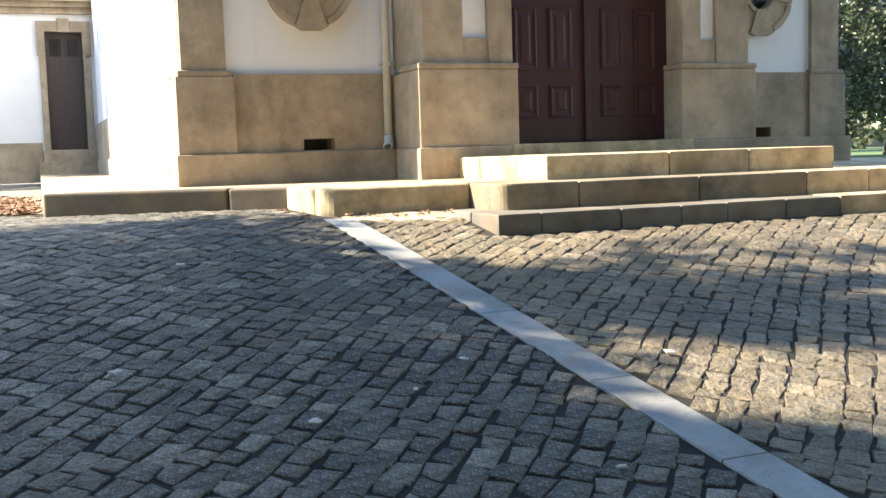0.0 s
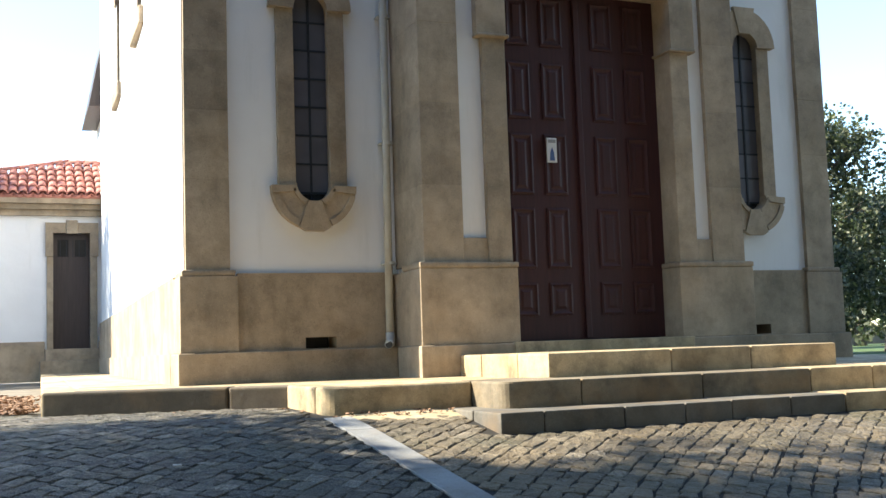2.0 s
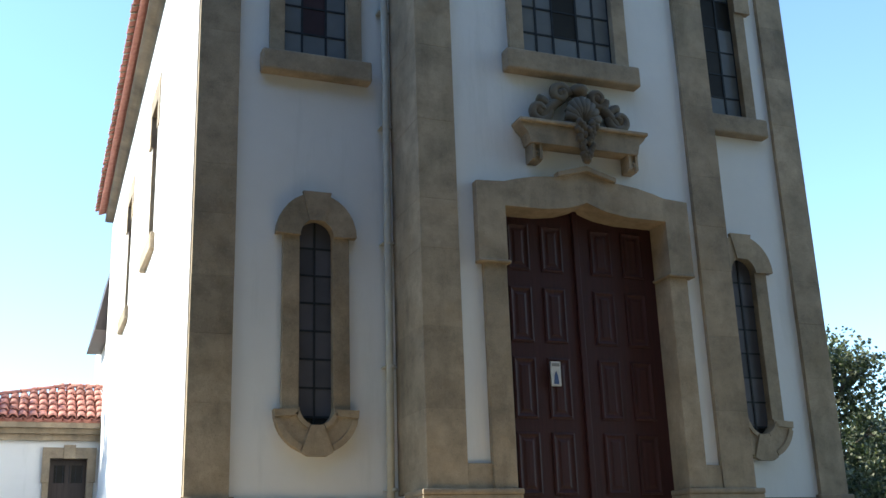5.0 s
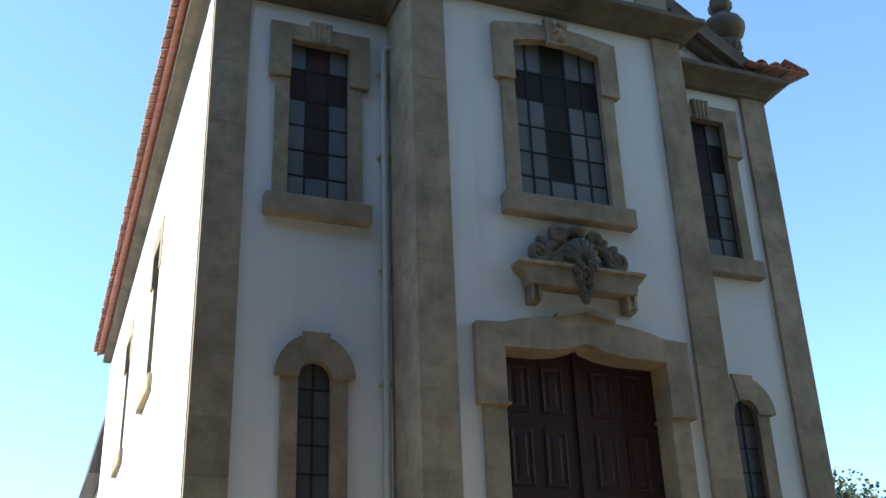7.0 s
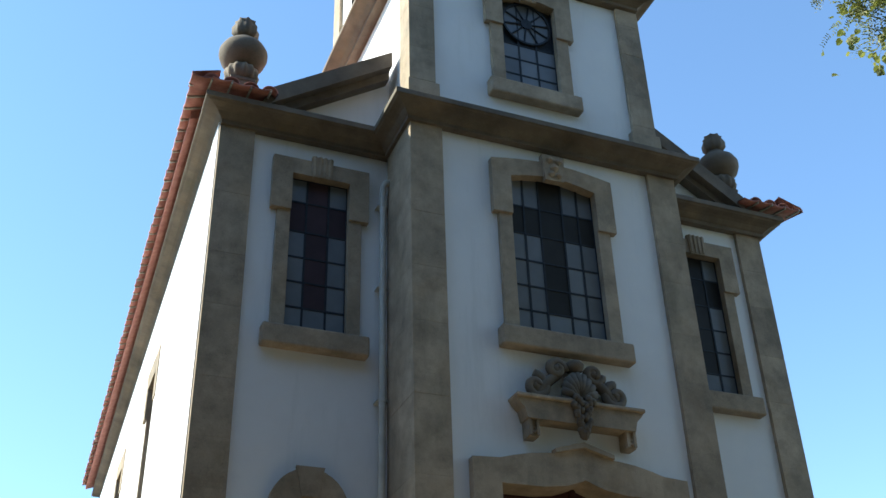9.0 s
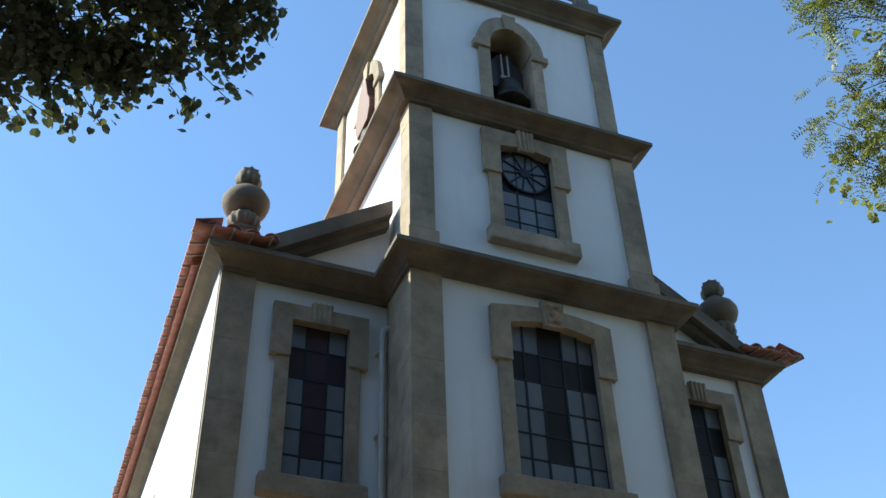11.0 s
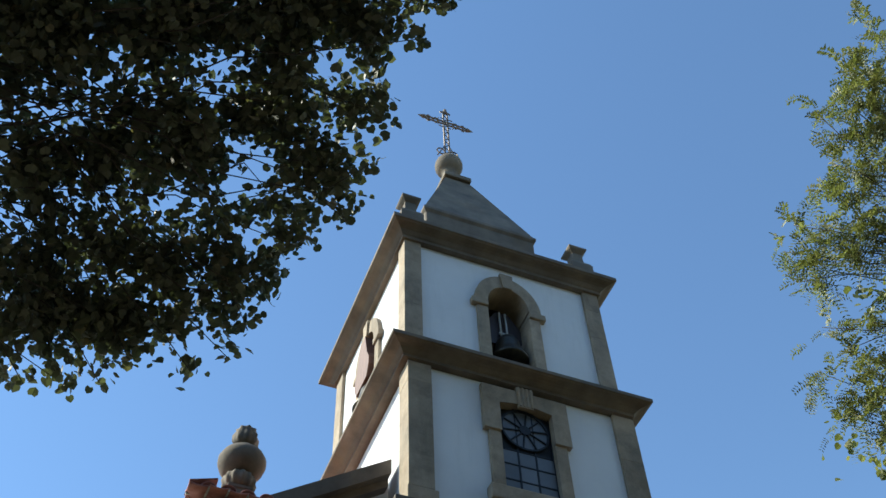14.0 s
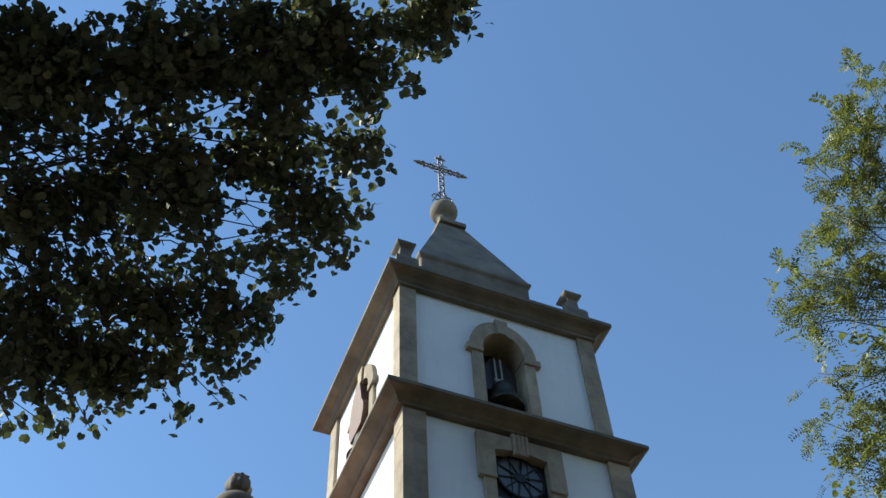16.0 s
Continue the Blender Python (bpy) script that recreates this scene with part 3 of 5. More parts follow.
for c, tint in ((2.905, cross_red), (8.51, lambda i, j: PANE_DARK if j == 1 or (i == 1 and j < 5) else PANE)):
    rect_window(c, WY, 0.375, 5.82, 7.985, 0.63, 7.44, 8.215, 0.545, 0.645, 0.0, (0, 0.3, 0.68, 1), (0, 0.16, 0.36, 0.53, 0.69, 0.85, 1), tint, "flutes")
rect_window(5.745, FY, 0.605, 5.80, 7.975, 0.868, 7.40, 8.20, 0.79, 0.875, 0.10, (0, 0.175, 0.36, 0.63, 0.82, 1), (0, 0.20, 0.38, 0.55, 0.71, 0.86, 1), cross_dark, "carved")
for c in SIDE_WINDOWS:
    at = Matrix.Translation((1.57 + SKEW * (c - 10.94), c, 0)) @ Matrix.Rotation(radians(-90), 4, "Z")
    rect_window(0, 0, 0.37, 4.9, 7.1, 0.6, 6.6, 7.42, 0.545, 0.67, 0.0, (0, 0.3, 0.68, 1), (0, 0.16, 0.36, 0.53, 0.69, 0.85, 1), cross_red, "", at)
clock = rect_window(5.68, 10.1, 0.425, 9.66, 11.28, 0.695, 10.72, 11.60, 0.62, 0.70, 0.0, (0, 0.33, 0.66, 1), (0, 0.50, 0.66, 0.83, 1), lambda i, j: PANE if j else None, "flutes", inner=0.06)
# wheel of panes in the head of the tower window
wheel = bmesh.new()
wx, wz, wr = 5.68, 10.93, 0.39
bm_band(wheel, [(wx + (wr - 0.03) * math.cos(a), wz + (wr - 0.03) * math.sin(a)) for a in [math.pi * i / 18 for i in range(37)]],
        [(wx + wr * math.cos(a), wz + wr * math.sin(a)) for a in [math.pi * i / 18 for i in range(37)]], 10.165, 10.195)
hub_spokes = []
for i in range(10):
    a = 2 * math.pi * i / 10 + 0.16
    hub_spokes.append(bmesh.new())
    bm_tube(hub_spokes[-1], [(wx + 0.08 * math.cos(a), 10.18, wz + 0.08 * math.sin(a)), (wx + wr * math.cos(a), 10.18, wz + wr * math.sin(a))], [0.014, 0.014], 6)
bm_prism(wheel, [(wx + 0.09 * math.cos(math.pi * i / 6), wz + 0.09 * math.sin(math.pi * i / 6)) for i in range(12)], 10.165, 10.195)
tracery = part("rose_tracery", wheel, IRON, clock)
for bm in hub_spokes:
    part("spoke", bm, IRON, tracery)
bm = bmesh.new()
bm_prism(bm, [(wx + (wr - 0.03) * math.cos(math.pi * i / 12), wz + (wr - 0.03) * math.sin(math.pi * i / 12)) for i in range(24)], 10.19, 10.21)
part("pane", bm, PANE, clock)


def slit_window(cx, y):
    r, zb, zt = 0.185, 1.765, 3.64
    win = part("window", box(cx - 0.37, cx - r, y, y + 0.3, 1.74, 3.65, 0.005), STONE, church)
    part("jamb", box(cx + r, cx + 0.37, y, y + 0.3, 1.74, 3.65, 0.005), STONE, win)
    up = [math.pi * (1 - i / 16) for i in range(17)]
    bm = bmesh.new()
    bm_band(bm, [(cx + r * math.cos(a), zt + r * math.sin(a)) for a in up], [(cx + 0.45 * math.cos(a), zt + 0.01 + 0.48 * math.sin(a)) for a in up], y - 0.04, y + 0.3)
    bm_prism(bm, [(cx - 0.09, zt + 0.17), (cx - 0.16, zt + 0.505), (cx + 0.16, zt + 0.505), (cx + 0.09, zt + 0.17)], y - 0.055, y)
    part("arch", bm, STONE, win)
    dn = [math.pi * (1 + i / 16) for i in range(17)]
    bm = bmesh.new()
    bm_band(bm, [(cx + r * math.cos(a), zb + r * math.sin(a)) for a in dn], [(cx + 0.455 * math.cos(a), 1.74 + 0.46 * math.sin(a)) for a in dn], y - 0.035, y + 0.3)
    part("apron", bm, STONE, win)
    bm = bmesh.new()
    bm_prism(bm, [(cx - 0.07, zb - 0.185), (cx + 0.07, zb - 0.185), (cx + 0.17, 1.30), (cx + 0.10, 1.262), (cx - 0.10, 1.262), (cx - 0.17, 1.30)], y - 0.06, y)
    part("keystone", bm, STONE, win)
    for s in (-1, 1):
        bm = bmesh.new()
        rim = [math.pi * 1.5 + s * (0.42 + 0.9 * i / 8) for i in range(9)]
        bm_band(bm, [(cx + 0.39 * math.cos(a), 1.74 + 0.395 * math.sin(a)) for a in rim], [(cx + 0.455 * math.cos(a), 1.74 + 0.46 * math.sin(a)) for a in rim], y - 0.055, y)
        part("rim", bm, STONE, win)
        bm = bmesh.new()
        bm_band(bm, [(cx + 0.188 * math.cos(a), zb + 0.188 * math.sin(a)) for a in rim], [(cx + 0.235 * math.cos(a), zb + 0.235 * math.sin(a)) for a in rim], y - 0.055, y)
        part("rim", bm, STONE, win)
        bm = bmesh.new()
        bm_prism(bm, [(cx + s * 0.2, 1.74), (cx + s * 0.455, 1.74), (cx + s * 0.45, 1.66), (cx + s * 0.2, 1.68)], y - 0.055, y)
        part("voussoir", bm, STONE, win)
    gy = y + 0.09
    part("backing", box(cx - r, cx + r, gy + 0.02, gy + 0.03, 1.57, 3.83), IRON, win)
    bars = bmesh.new()
    bm_box(bars, cx - 0.011, cx + 0.011, gy - 0.012, gy + 0.02, 1.57, 3.83)
    zs = [1.68 + (3.83 - 1.68) * i / 7 for i in range(8)]
    for z in zs:
        bm_box(bars, cx - r, cx + r, gy - 0.008, gy + 0.021, z - 0.011, z + 0.011)
    part("lattice", bars, IRON, win)
    for a, b in zip(zs, zs[1:]):
        for x0, x1 in ((cx - r, cx - 0.011), (cx + 0.011, cx + r)):
            part("pane", box(x0, x1, gy, gy + 0.008, a + 0.011, b - 0.011), PANE_DIM, win)


slit_window(2.905, WY)
slit_window(8.51, WY)

# portal
PX = 5.78
portal = part("portal", box(4.50, DOOR_X0, FY - 0.01, FY + 0.36, 0.862, 3.24, 0.008), STONE, church, "ochre granite door surround with curved lintel")
part("jamb", box(DOOR_X1, 7.04, FY - 0.01, FY + 0.36, 0.862, 3.24, 0.008), STONE, portal)
inner = [(-1.0, 3.87), (-0.8, 3.872), (-0.5, 3.875), (-0.25, 3.91), (-0.1, 3.96), (0, 4.0)]
outer = [(-1.0, 4.15), (-0.85, 4.195), (-0.65, 4.24), (-0.45, 4.265), (-0.345, 4.272), (-0.34, 4.31), (0, 4.405)]
bm = bmesh.new()
left_in, left_out = [(PX + 1.017 * a, b) for a, b in inner], [(PX + 1.017 * a, b) for a, b in outer]
right_in, right_out = [(PX - 1.017 * a, b) for a, b in inner[::-1]], [(PX - 1.017 * a, b) for a, b in outer[::-1]]
bm_prism(bm, [(4.43, 3.24), (4.43, 4.13)] + left_out + right_out[1:] + [(7.11, 4.13), (7.11, 3.24), (DOOR_X1, 3.24)] + right_in[::-1] + left_in[::-1][1:] + [(DOOR_X0, 3.24)], FY - 0.05, FY + 0.36)
part("lintel", bm, STONE, portal)
bm = bmesh.new()
bm_prism(bm, [(PX - 0.37, 4.265), (PX - 0.37, 4.315), (PX, 4.425), (PX + 0.37, 4.315), (PX + 0.37, 4.265), (PX, 4.365)], FY - 0.10, FY)
part("hood_mould", bm, STONE, portal)
for a, b in ((4.425, 4.80), (6.765, 7.115)):
    part("ear_mould", box(a, b, FY - 0.065, FY + 0.3, 3.215, 3.25, 0.01), STONE, portal)
part("threshold", box(4.70, 6.86, FY - 0.12, FY + 0.5, -0.30, 0.04, 0.012, 2), STEP, church)
part("reveal", box(DOOR_X0 - 0.02, DOOR_X1 + 0.02, FY + 0.42, FY + 0.46, 0.04, 4.08), VOID, church)


def door_leaf(x0, x1, y):
    bm = bmesh.new()
    bm_box(bm, x0, x1, y, y + 0.06, 0.05, 4.04)
    leaf = part("door", bm, DOOR, church, "dark red-brown panelled wooden door leaf")
    w = x1 - x0
    rows = [(0.31, 0.66), (0.82, 1.47), (1.62, 2.28), (2.45, 3.07), (3.26, 3.80)]
    for z0, z1 in rows:
        for c in (0.305, 0.705):
            cx = x0 + w * c
            h = 0.136
            bm = bmesh.new()
            bm_loft_rect(bm, cx - h, cx + h, z0, z1, y)
            part("panel", bm, DOOR, leaf)
    return leaf


def bm_loft_rect(bm, x0, x1, z0, z1, y):
    """A raised moulding frame round a sunk and fielded panel."""
    steps = [(0.0, 0.0), (0.0, -0.014), (0.02, -0.02), (0.036, -0.009), (0.05, -0.004), (0.07, -0.004), (0.095, -0.013)]
    loops = [[bm.verts.new((x, y + d, z)) for x, z in ((x0 + o, z0 + o), (x1 - o, z0 + o), (x1 - o, z1 - o), (x0 + o, z1 - o))] for o, d in steps]
    for p, q in zip(loops, loops[1:]):
        for i in range(4):
            bm.faces.new((p[i], p[(i + 1) % 4], q[(i + 1) % 4], q[i]))
    bm.faces.new(loops[-1])


leaf_l = door_leaf(4.74, 5.775, FY + 0.3)
leaf_r = door_leaf(5.785, 6.82, FY + 0.3)
part("astragal", box(5.745, 5.815, FY + 0.265, FY + 0.3, 0.06, 4.02, 0.01, 2), DOOR, leaf_l)
notice = part("notice_plate", box(5.345, 5.465, FY + 0.245, FY + 0.268, 1.965, 2.235, 0.004), PLATE, leaf_l, "small white enamel plate with blue figure shape")
bm = bmesh.new()
bm_prism(bm, [(5.375, 1.985), (5.435, 1.985), (5.425, 2.08), (5.405, 2.13), (5.385, 2.08)], FY + 0.240, FY + 0.246)
part("blue_shape", bm, BLUE, notice)
part("top_bar", box(5.36, 5.45, FY + 0.240, FY + 0.246, 2.18, 2.215), STRIP, notice)

# carved ledge over the door
ledge_base = bmesh.new()
bm_prism(ledge_base, [(4.955, 4.86), (4.99, 4.80), (5.05, 4.74), (5.08, 4.62), (6.45, 4.62), (6.48, 4.74), (6.54, 4.80), (6.58, 4.86)], FY - 0.14, FY + 0.1)
ledge = part("ledge", ledge_base, STONE, church, "carved granite ledge with shell and scrolls")
part("ledge_top", box(4.945, 6.59, FY - 0.18, FY + 0.1, 4.855, 4.90, 0.01), STONE, ledge)
for x in (5.10, 6.33):
    bracket = part("bracket", box(x, x + 0.13, FY - 0.085, FY + 0.08, 4.42, 4.64, 0.015, 2), STONE, ledge)
    bm = bmesh.new()
    for a, b in ((x + 0.004, x + 0.036), (x + 0.094, x + 0.126)):
        bm_box(bm, a, b, FY - 0.115, FY - 0.08, 4.435, 4.63)
    bm_tube(bm, [(x + 0.065 + 0.028 * math.cos(t), FY - 0.092, 4.5 + 0.03 * math.sin(t)) for t in [0.8 * i for i in range(9)]], [0.014] * 9, 6)
    part("carving", bm, STONE, bracket)
LX = 5.775


def scroll(cx, cz, r, turn, start, y):
    bm = bmesh.new()
    n = 26
    pts = [(cx + r * (1 - 0.8 * i / n) * math.cos(start + turn * 3.6 * math.pi * i / n / 1.4), y + 0.02 - 0.05 * i / n, cz + r * (1 - 0.8 * i / n) * math.sin(start + turn * 3.6 * math.pi * i / n / 1.4)) for i in range(n)]
    bm_tube(bm, pts, [0.06 - 0.02 * i / n for i in range(n)], 8)
    bm_lathe(bm, (cx, y + 0.02, cz), [(0.01, -0.07), (0.07, -0.04), (0.07, 0.04), (0.01, 0.07)], 10)
    return bm


for s in (-1, 1):
    part("scroll", scroll(LX + s * 0.52, 5.06, 0.16, s, math.pi / 2, FY - 0.04), DARKSTONE, ledge, smooth=True)
    bm = bmesh.new()
    pts = [(LX + s * (0.52 - 0.32 * i / 10), FY - 0.03, 4.97 + 0.10 * math.sin(i / 10 * 3.1) + 0.28 * (i / 10) ** 2) for i in range(11)]
    bm_tube(bm, pts, [0.07 - 0.02 * abs(i - 5) / 5 for i in range(11)], 8)
    part("scroll", bm, DARKSTONE, ledge, smooth=True)
    part("scroll", scroll(LX + s * 0.24, 5.30, 0.12, -s, 0, FY - 0.05), DARKSTONE, ledge, smooth=True)
bm = bmesh.new()
bm_lathe(bm, (LX, FY - 0.05, 5.36), [(0.02, -0.08), (0.1, -0.04), (0.12, 0.02), (0.08, 0.07), (0.02, 0.09)], 12)
part("shell", bm, DARKSTONE, ledge, smooth=True)
for i in range(9):
    a = math.pi * (0.08 + 0.84 * i / 8)
    bm = bmesh.new()
    bm_tube(bm, [(LX, FY - 0.09, 4.95), (LX + 0.13 * math.cos(a), FY - 0.13, 4.95 + 0.17 * math.sin(a)), (LX + 0.22 * math.cos(a), FY - 0.09, 4.95 + 0.30 * math.sin(a))], [0.03, 0.045, 0.055], 8)
    part("flute", bm, DARKSTONE, ledge, smooth=True)
bm = bmesh.new()
rg = random.Random(9)
for i in range(16):
    t = i / 15
    for s in (-1, 1):
        w = 0.15 * (1 - 0.75 * t)
        x, z = LX + s * w * rg.uniform(0.2, 1), 4.92 - 0.43 * t
        bm_lathe(bm, (x, FY - 0.18 + 0.05 * t, z), [(0.008, -0.055), (0.042, -0.02), (0.042, 0.02), (0.008, 0.05)], 7)
part("leaf_drop", bm, DARKSTONE, ledge, smooth=True)

# belfry arch and bell
BX, BY = 5.64, 10.15
for fl in (0, 1):
    at = None if fl == 0 else Matrix.Translation((3.80, 11.98, 0)) @ Matrix.Rotation(radians(-90), 4, "Z") @ Matrix.Translation((-BX, -BY, 0))
    arch = part("belfry_opening", place(box(BX - 0.57, BX - 0.37, BY, BY + 0.5, 11.98, 13.56, 0.01), at), STONE, church)
    part("jamb", place(box(BX + 0.37, BX + 0.57, BY, BY + 0.5, 11.98, 13.56, 0.01), at), STONE, arch)
    for s in (-1, 1):
        xa, xb = sorted((BX + s * 0.37, BX + s * 0.67))
        part("impost", place(box(xa, xb, BY - 0.04, BY + 0.5, 13.56, 13.70, 0.02, 2), at), STONE, arch)
    up = [math.pi * (1 - i / 18) for i in range(19)]
    bm = bmesh.new()
    bm_band(bm, [(BX + 0.37 * math.cos(a), 13.72 + 0.45 * math.sin(a)) for a in up], [(BX + 0.60 * math.cos(a), 13.70 + 0.75 * math.sin(a)) for a in up], BY - 0.02, BY + 0.5)
    part("archivolt", place(bm, at), STONE, arch)
    bm = bmesh.new()
    bm_prism(bm, [(BX - 0.08, 14.13), (BX - 0.12, 14.49), (BX + 0.12, 14.49), (BX + 0.08, 14.13)], BY - 0.06, BY)
    part("keystone", place(bm, at), STONE, arch)


def hung_bell(at, swing, top, yoke, back, wood, straps, label):
    """A bell with crown, wooden headstock, straps and clapper, hung in a belfry opening that faces -y before the turn."""
    bell = base("bell", at, label, "bell", "bells in the tower")
    m = Matrix.Translation(at) @ Matrix.Rotation(radians(swing), 4, "Z")
    bm = bmesh.new()
    bm_lathe(bm, (0, 0, 0), [(0.31, 0), (0.325, 0.025), (0.29, 0.10), (0.25, 0.18), (0.215, 0.32), (0.20, 0.44), (0.15, 0.54), (0.04, 0.60)], 28)
    bm.transform(m)
    bowl = part("bowl", bm, BRONZE, bell, smooth=True)
    bm = bmesh.new()
    bm_tube(bm, [(0, 0, 0.4), (0.02, 0, 0.1), (0.02, 0, -0.05)], [0.02, 0.025, 0.05], 8)
    bm.transform(m)
    part("clapper", bm, IRON, bowl)
    bm = bmesh.new()
    bm_prism(bm, [(-0.26, 0.5), (-yoke, 0.72), (-yoke, 0.9), (-0.7 * yoke, 1.1), (-0.12, top), (0.12, top), (0.7 * yoke, 1.1), (yoke, 0.9), (yoke, 0.72), (0.26, 0.5)], back, back + 0.2)
    bm.transform(m)
    part("headstock", bm, wood, bell)
    for dx in straps:
        bm = bmesh.new()
        bm_tube(bm, [(dx, 0.02, 0.56), (dx - 0.01, 0.02, 1.24)], [0.018, 0.018], 8)
        bm.transform(m)
        part("strap", bm, PIPE, bell, "bright steel strap")
    if straps:
        part("clasp", place(box(-0.12, 0.08, 0, 0.04, 0.68, 0.73, 0.01), m), PIPE, bell)
    part("axle", place(box(-0.47, 0.39, 0.16, 0.22, 0.78, 0.84), m), IRON, bell)


hung_bell((5.69, 10.42, 12.62), 0, 1.3, 0.35, 0.08, DARKDOOR, (-0.075, 0.035), "dark bronze bell on a wooden headstock with steel straps")
hung_bell((3.92, 12.02, 12.45), -90, 1.62, 0.36, -0.2, YOKE, (), "bronze bell with a tall red-brown wooden yoke in the side opening")


# gables between wings and tower
for s in (-1, 1):
    def gx(x):
        return x if s < 0 else 2 * CX - x

    bm = bmesh.new()
    bm_prism(bm, [(gx(1.7), 8.8), (gx(3.84), 8.8), (gx(3.84), 10.15), (gx(2.2), 9.05)], 10.95, 11.3)
    part("gable", bm, PLASTER, church)
    bm = bmesh.new()
    bm_prism(bm, [(gx(2.06), 8.80), (gx(2.06), 9.06), (gx(3.79), 10.225), (gx(3.79), 9.97)], 10.66, 11.3)
    bm_prism(bm, [(gx(2.24), 8.80), (gx(2.2), 9.0), (gx(3.79), 10.06), (gx(3.79), 9.84)], 10.79, 11.3)
    part("raking_cornice", bm, DARKSTONE, church)

# nave roof and its tiles
SLOPE = 0.66
roof_bm = bmesh.new()
pts = [(1.24, 11.31, 8.98), (1.50, 26.2, 8.98), (CX, 26.2, 10.5), (CX, 11.31, 10.5)]
a = [roof_bm.verts.new(p) for p in pts]
b = [roof_bm.verts.new((p[0], p[1], p[2] - 0.14)) for p in pts]
roof_bm.faces.new(a), roof_bm.faces.new(b[::-1])
for i in range(4):
    roof_bm.faces.new((a[i], a[(i + 1) % 4], b[(i + 1) % 4], b[i]))
pts = [(10.16, 11.31, 8.98), (10.16, 26.2, 8.98), (CX, 26.2, 10.5), (CX, 11.31, 10.5)]
a = [roof_bm.verts.new(p) for p in pts]
b = [roof_bm.verts.new((p[0], p[1], p[2] - 0.14)) for p in pts]
roof_bm.faces.new(a), roof_bm.faces.new(b[::-1])
for i in range(4):
    roof_bm.faces.new((a[i], a[(i + 1) % 4], b[(i + 1) % 4], b[i]))
roof = part("roof", roof_bm, TILES, church, "red clay barrel tile roof")


def tile_mesh(r0=0.105, r1=0.085, length=0.46, t=0.018, n=8):
    """A barrel tile along +y, its wide mouth at the origin."""
    bm = bmesh.new()
    rows = []
    for r, y in ((r0, 0), (r0 - t, 0), (r1 - t, length), (r1, length)):
        rows.append([bm.verts.new((r * math.cos(math.pi * i / n), y, r * 0.85 * math.sin(math.pi * i / n))) for i in range(n + 1)])
    for k in range(4):
        p, q = rows[k], rows[(k + 1) % 4]
        for i in range(n):
            bm.faces.new((p[i], p[i + 1], q[i + 1], q[i]))
    return mesh_of("tile", bm, TILE, True)


tile = tile_mesh()
up = math.degrees(math.atan(SLOPE))
PITCH = 0.245


def pan_mesh(half=0.121, sag=0.022, length=0.36, t=0.018, n=8):
    """A shallow channel tile along +y, its mouth at the origin, hollow side up."""
    bm = bmesh.new()
    rows = []
    for dz, y in ((0, 0), (t, 0), (t, length), (0, length)):
        rows.append([bm.verts.new((half * (2 * i / n - 1), y, dz - sag * math.sin(math.pi * i / n))) for i in range(n + 1)])
    for k in range(4):
        p, q = rows[k], rows[(k + 1) % 4]
        for i in range(n):
            bm.faces.new((p[i], p[i + 1], q[i + 1], q[i]))
    return mesh_of("pan", bm, TILE, True)


pan = pan_mesh()
mortar = bmesh.new()


def eave_course(count, at, turn, pitch_deg, back, skip=0):
    """Channel tiles edge to edge, cover tiles set back on their joints, a pale line of mortar in each joint."""
    way = -1 if turn < 0 else 1
    for i in range(count):
        x, y, z = at(i)
        m = pose(x, y, z + rng.uniform(-0.004, 0.004), 0, 0, turn) @ pose(rng.uniform(-0.004, 0.004), rng.uniform(-0.012, 0.012), 0, pitch_deg)
        piece("roof_tile", pan, roof, m)
        if i >= skip:
            piece("roof_tile", tile, roof, m @ pose(PITCH / 2 * way, back, 0.0))
        line = box(PITCH / 2 * way - 0.011, PITCH / 2 * way + 0.011, 0.002, 0.34, -0.028, 0.02)
        line.transform(m)
        me = bpy.data.meshes.new("line")
        line.to_mesh(me)
        line.free()
        mortar.from_mesh(me)
        bpy.data.meshes.remove(me)


eave_course(64, lambda i: (1.125 + SKEW * (PITCH * i - 0.3), 10.64 + PITCH * i, 8.95), -90, up * 0.55, 0.07, 3)
eave_course(22, lambda i: (10.26, 10.60 + PITCH * i, 8.95), 90, up * 0.55, 0.05, 2)
eave_course(4, lambda i: (1.24 + PITCH * i, 10.48, 8.90), 0, 12, 0.04)
eave_course(4, lambda i: (9.39 + PITCH * i, 10.48, 8.90), 0, 12, 0.04)
tagged(part("mortar", mortar, PALE, roof, "pale mortar between the eave tiles"), kind="stuff")

# rainwater pipe in the inner corner
pipe = base("drainpipe", (3.55, 10.80, 0.0), "cream painted drainpipe fixed in the church's inner corner", "drainpipe")
PXX, PYY = 3.715, 10.82
bm = bmesh.new()
bm_tube(bm, [(PXX - 0.03, PYY, 0.10), (PXX - 0.01, PYY, 2.6), (PXX, PYY, 5.2), (PXX, PYY, 8.0), (PXX + 0.02, PYY, 8.07), (PXX + 0.14, PYY, 8.12)], [0.042, 0.042, 0.042, 0.042, 0.045, 0.05], 14)
part("pipe", bm, PIPE, pipe, smooth=True)
bm = bmesh.new()
bm_tube(bm, [(PXX - 0.03, PYY, 0.18), (PXX - 0.03, PYY - 0.01, 0.12), (PXX - 0.05, PYY - 0.06, 0.075), (PXX - 0.085, PYY - 0.12, 0.06)], [0.046, 0.05, 0.05, 0.048], 14)
shoe = part("shoe", bm, PIPE, pipe, smooth=True)
# dark disc on the closed end paints in the hollow's shade
bm = bmesh.new()
bm_tube(bm, [(PXX - 0.0835, PYY - 0.118, 0.0603), (PXX - 0.0865, PYY - 0.1225, 0.0598)], [0.038, 0.038], 14)
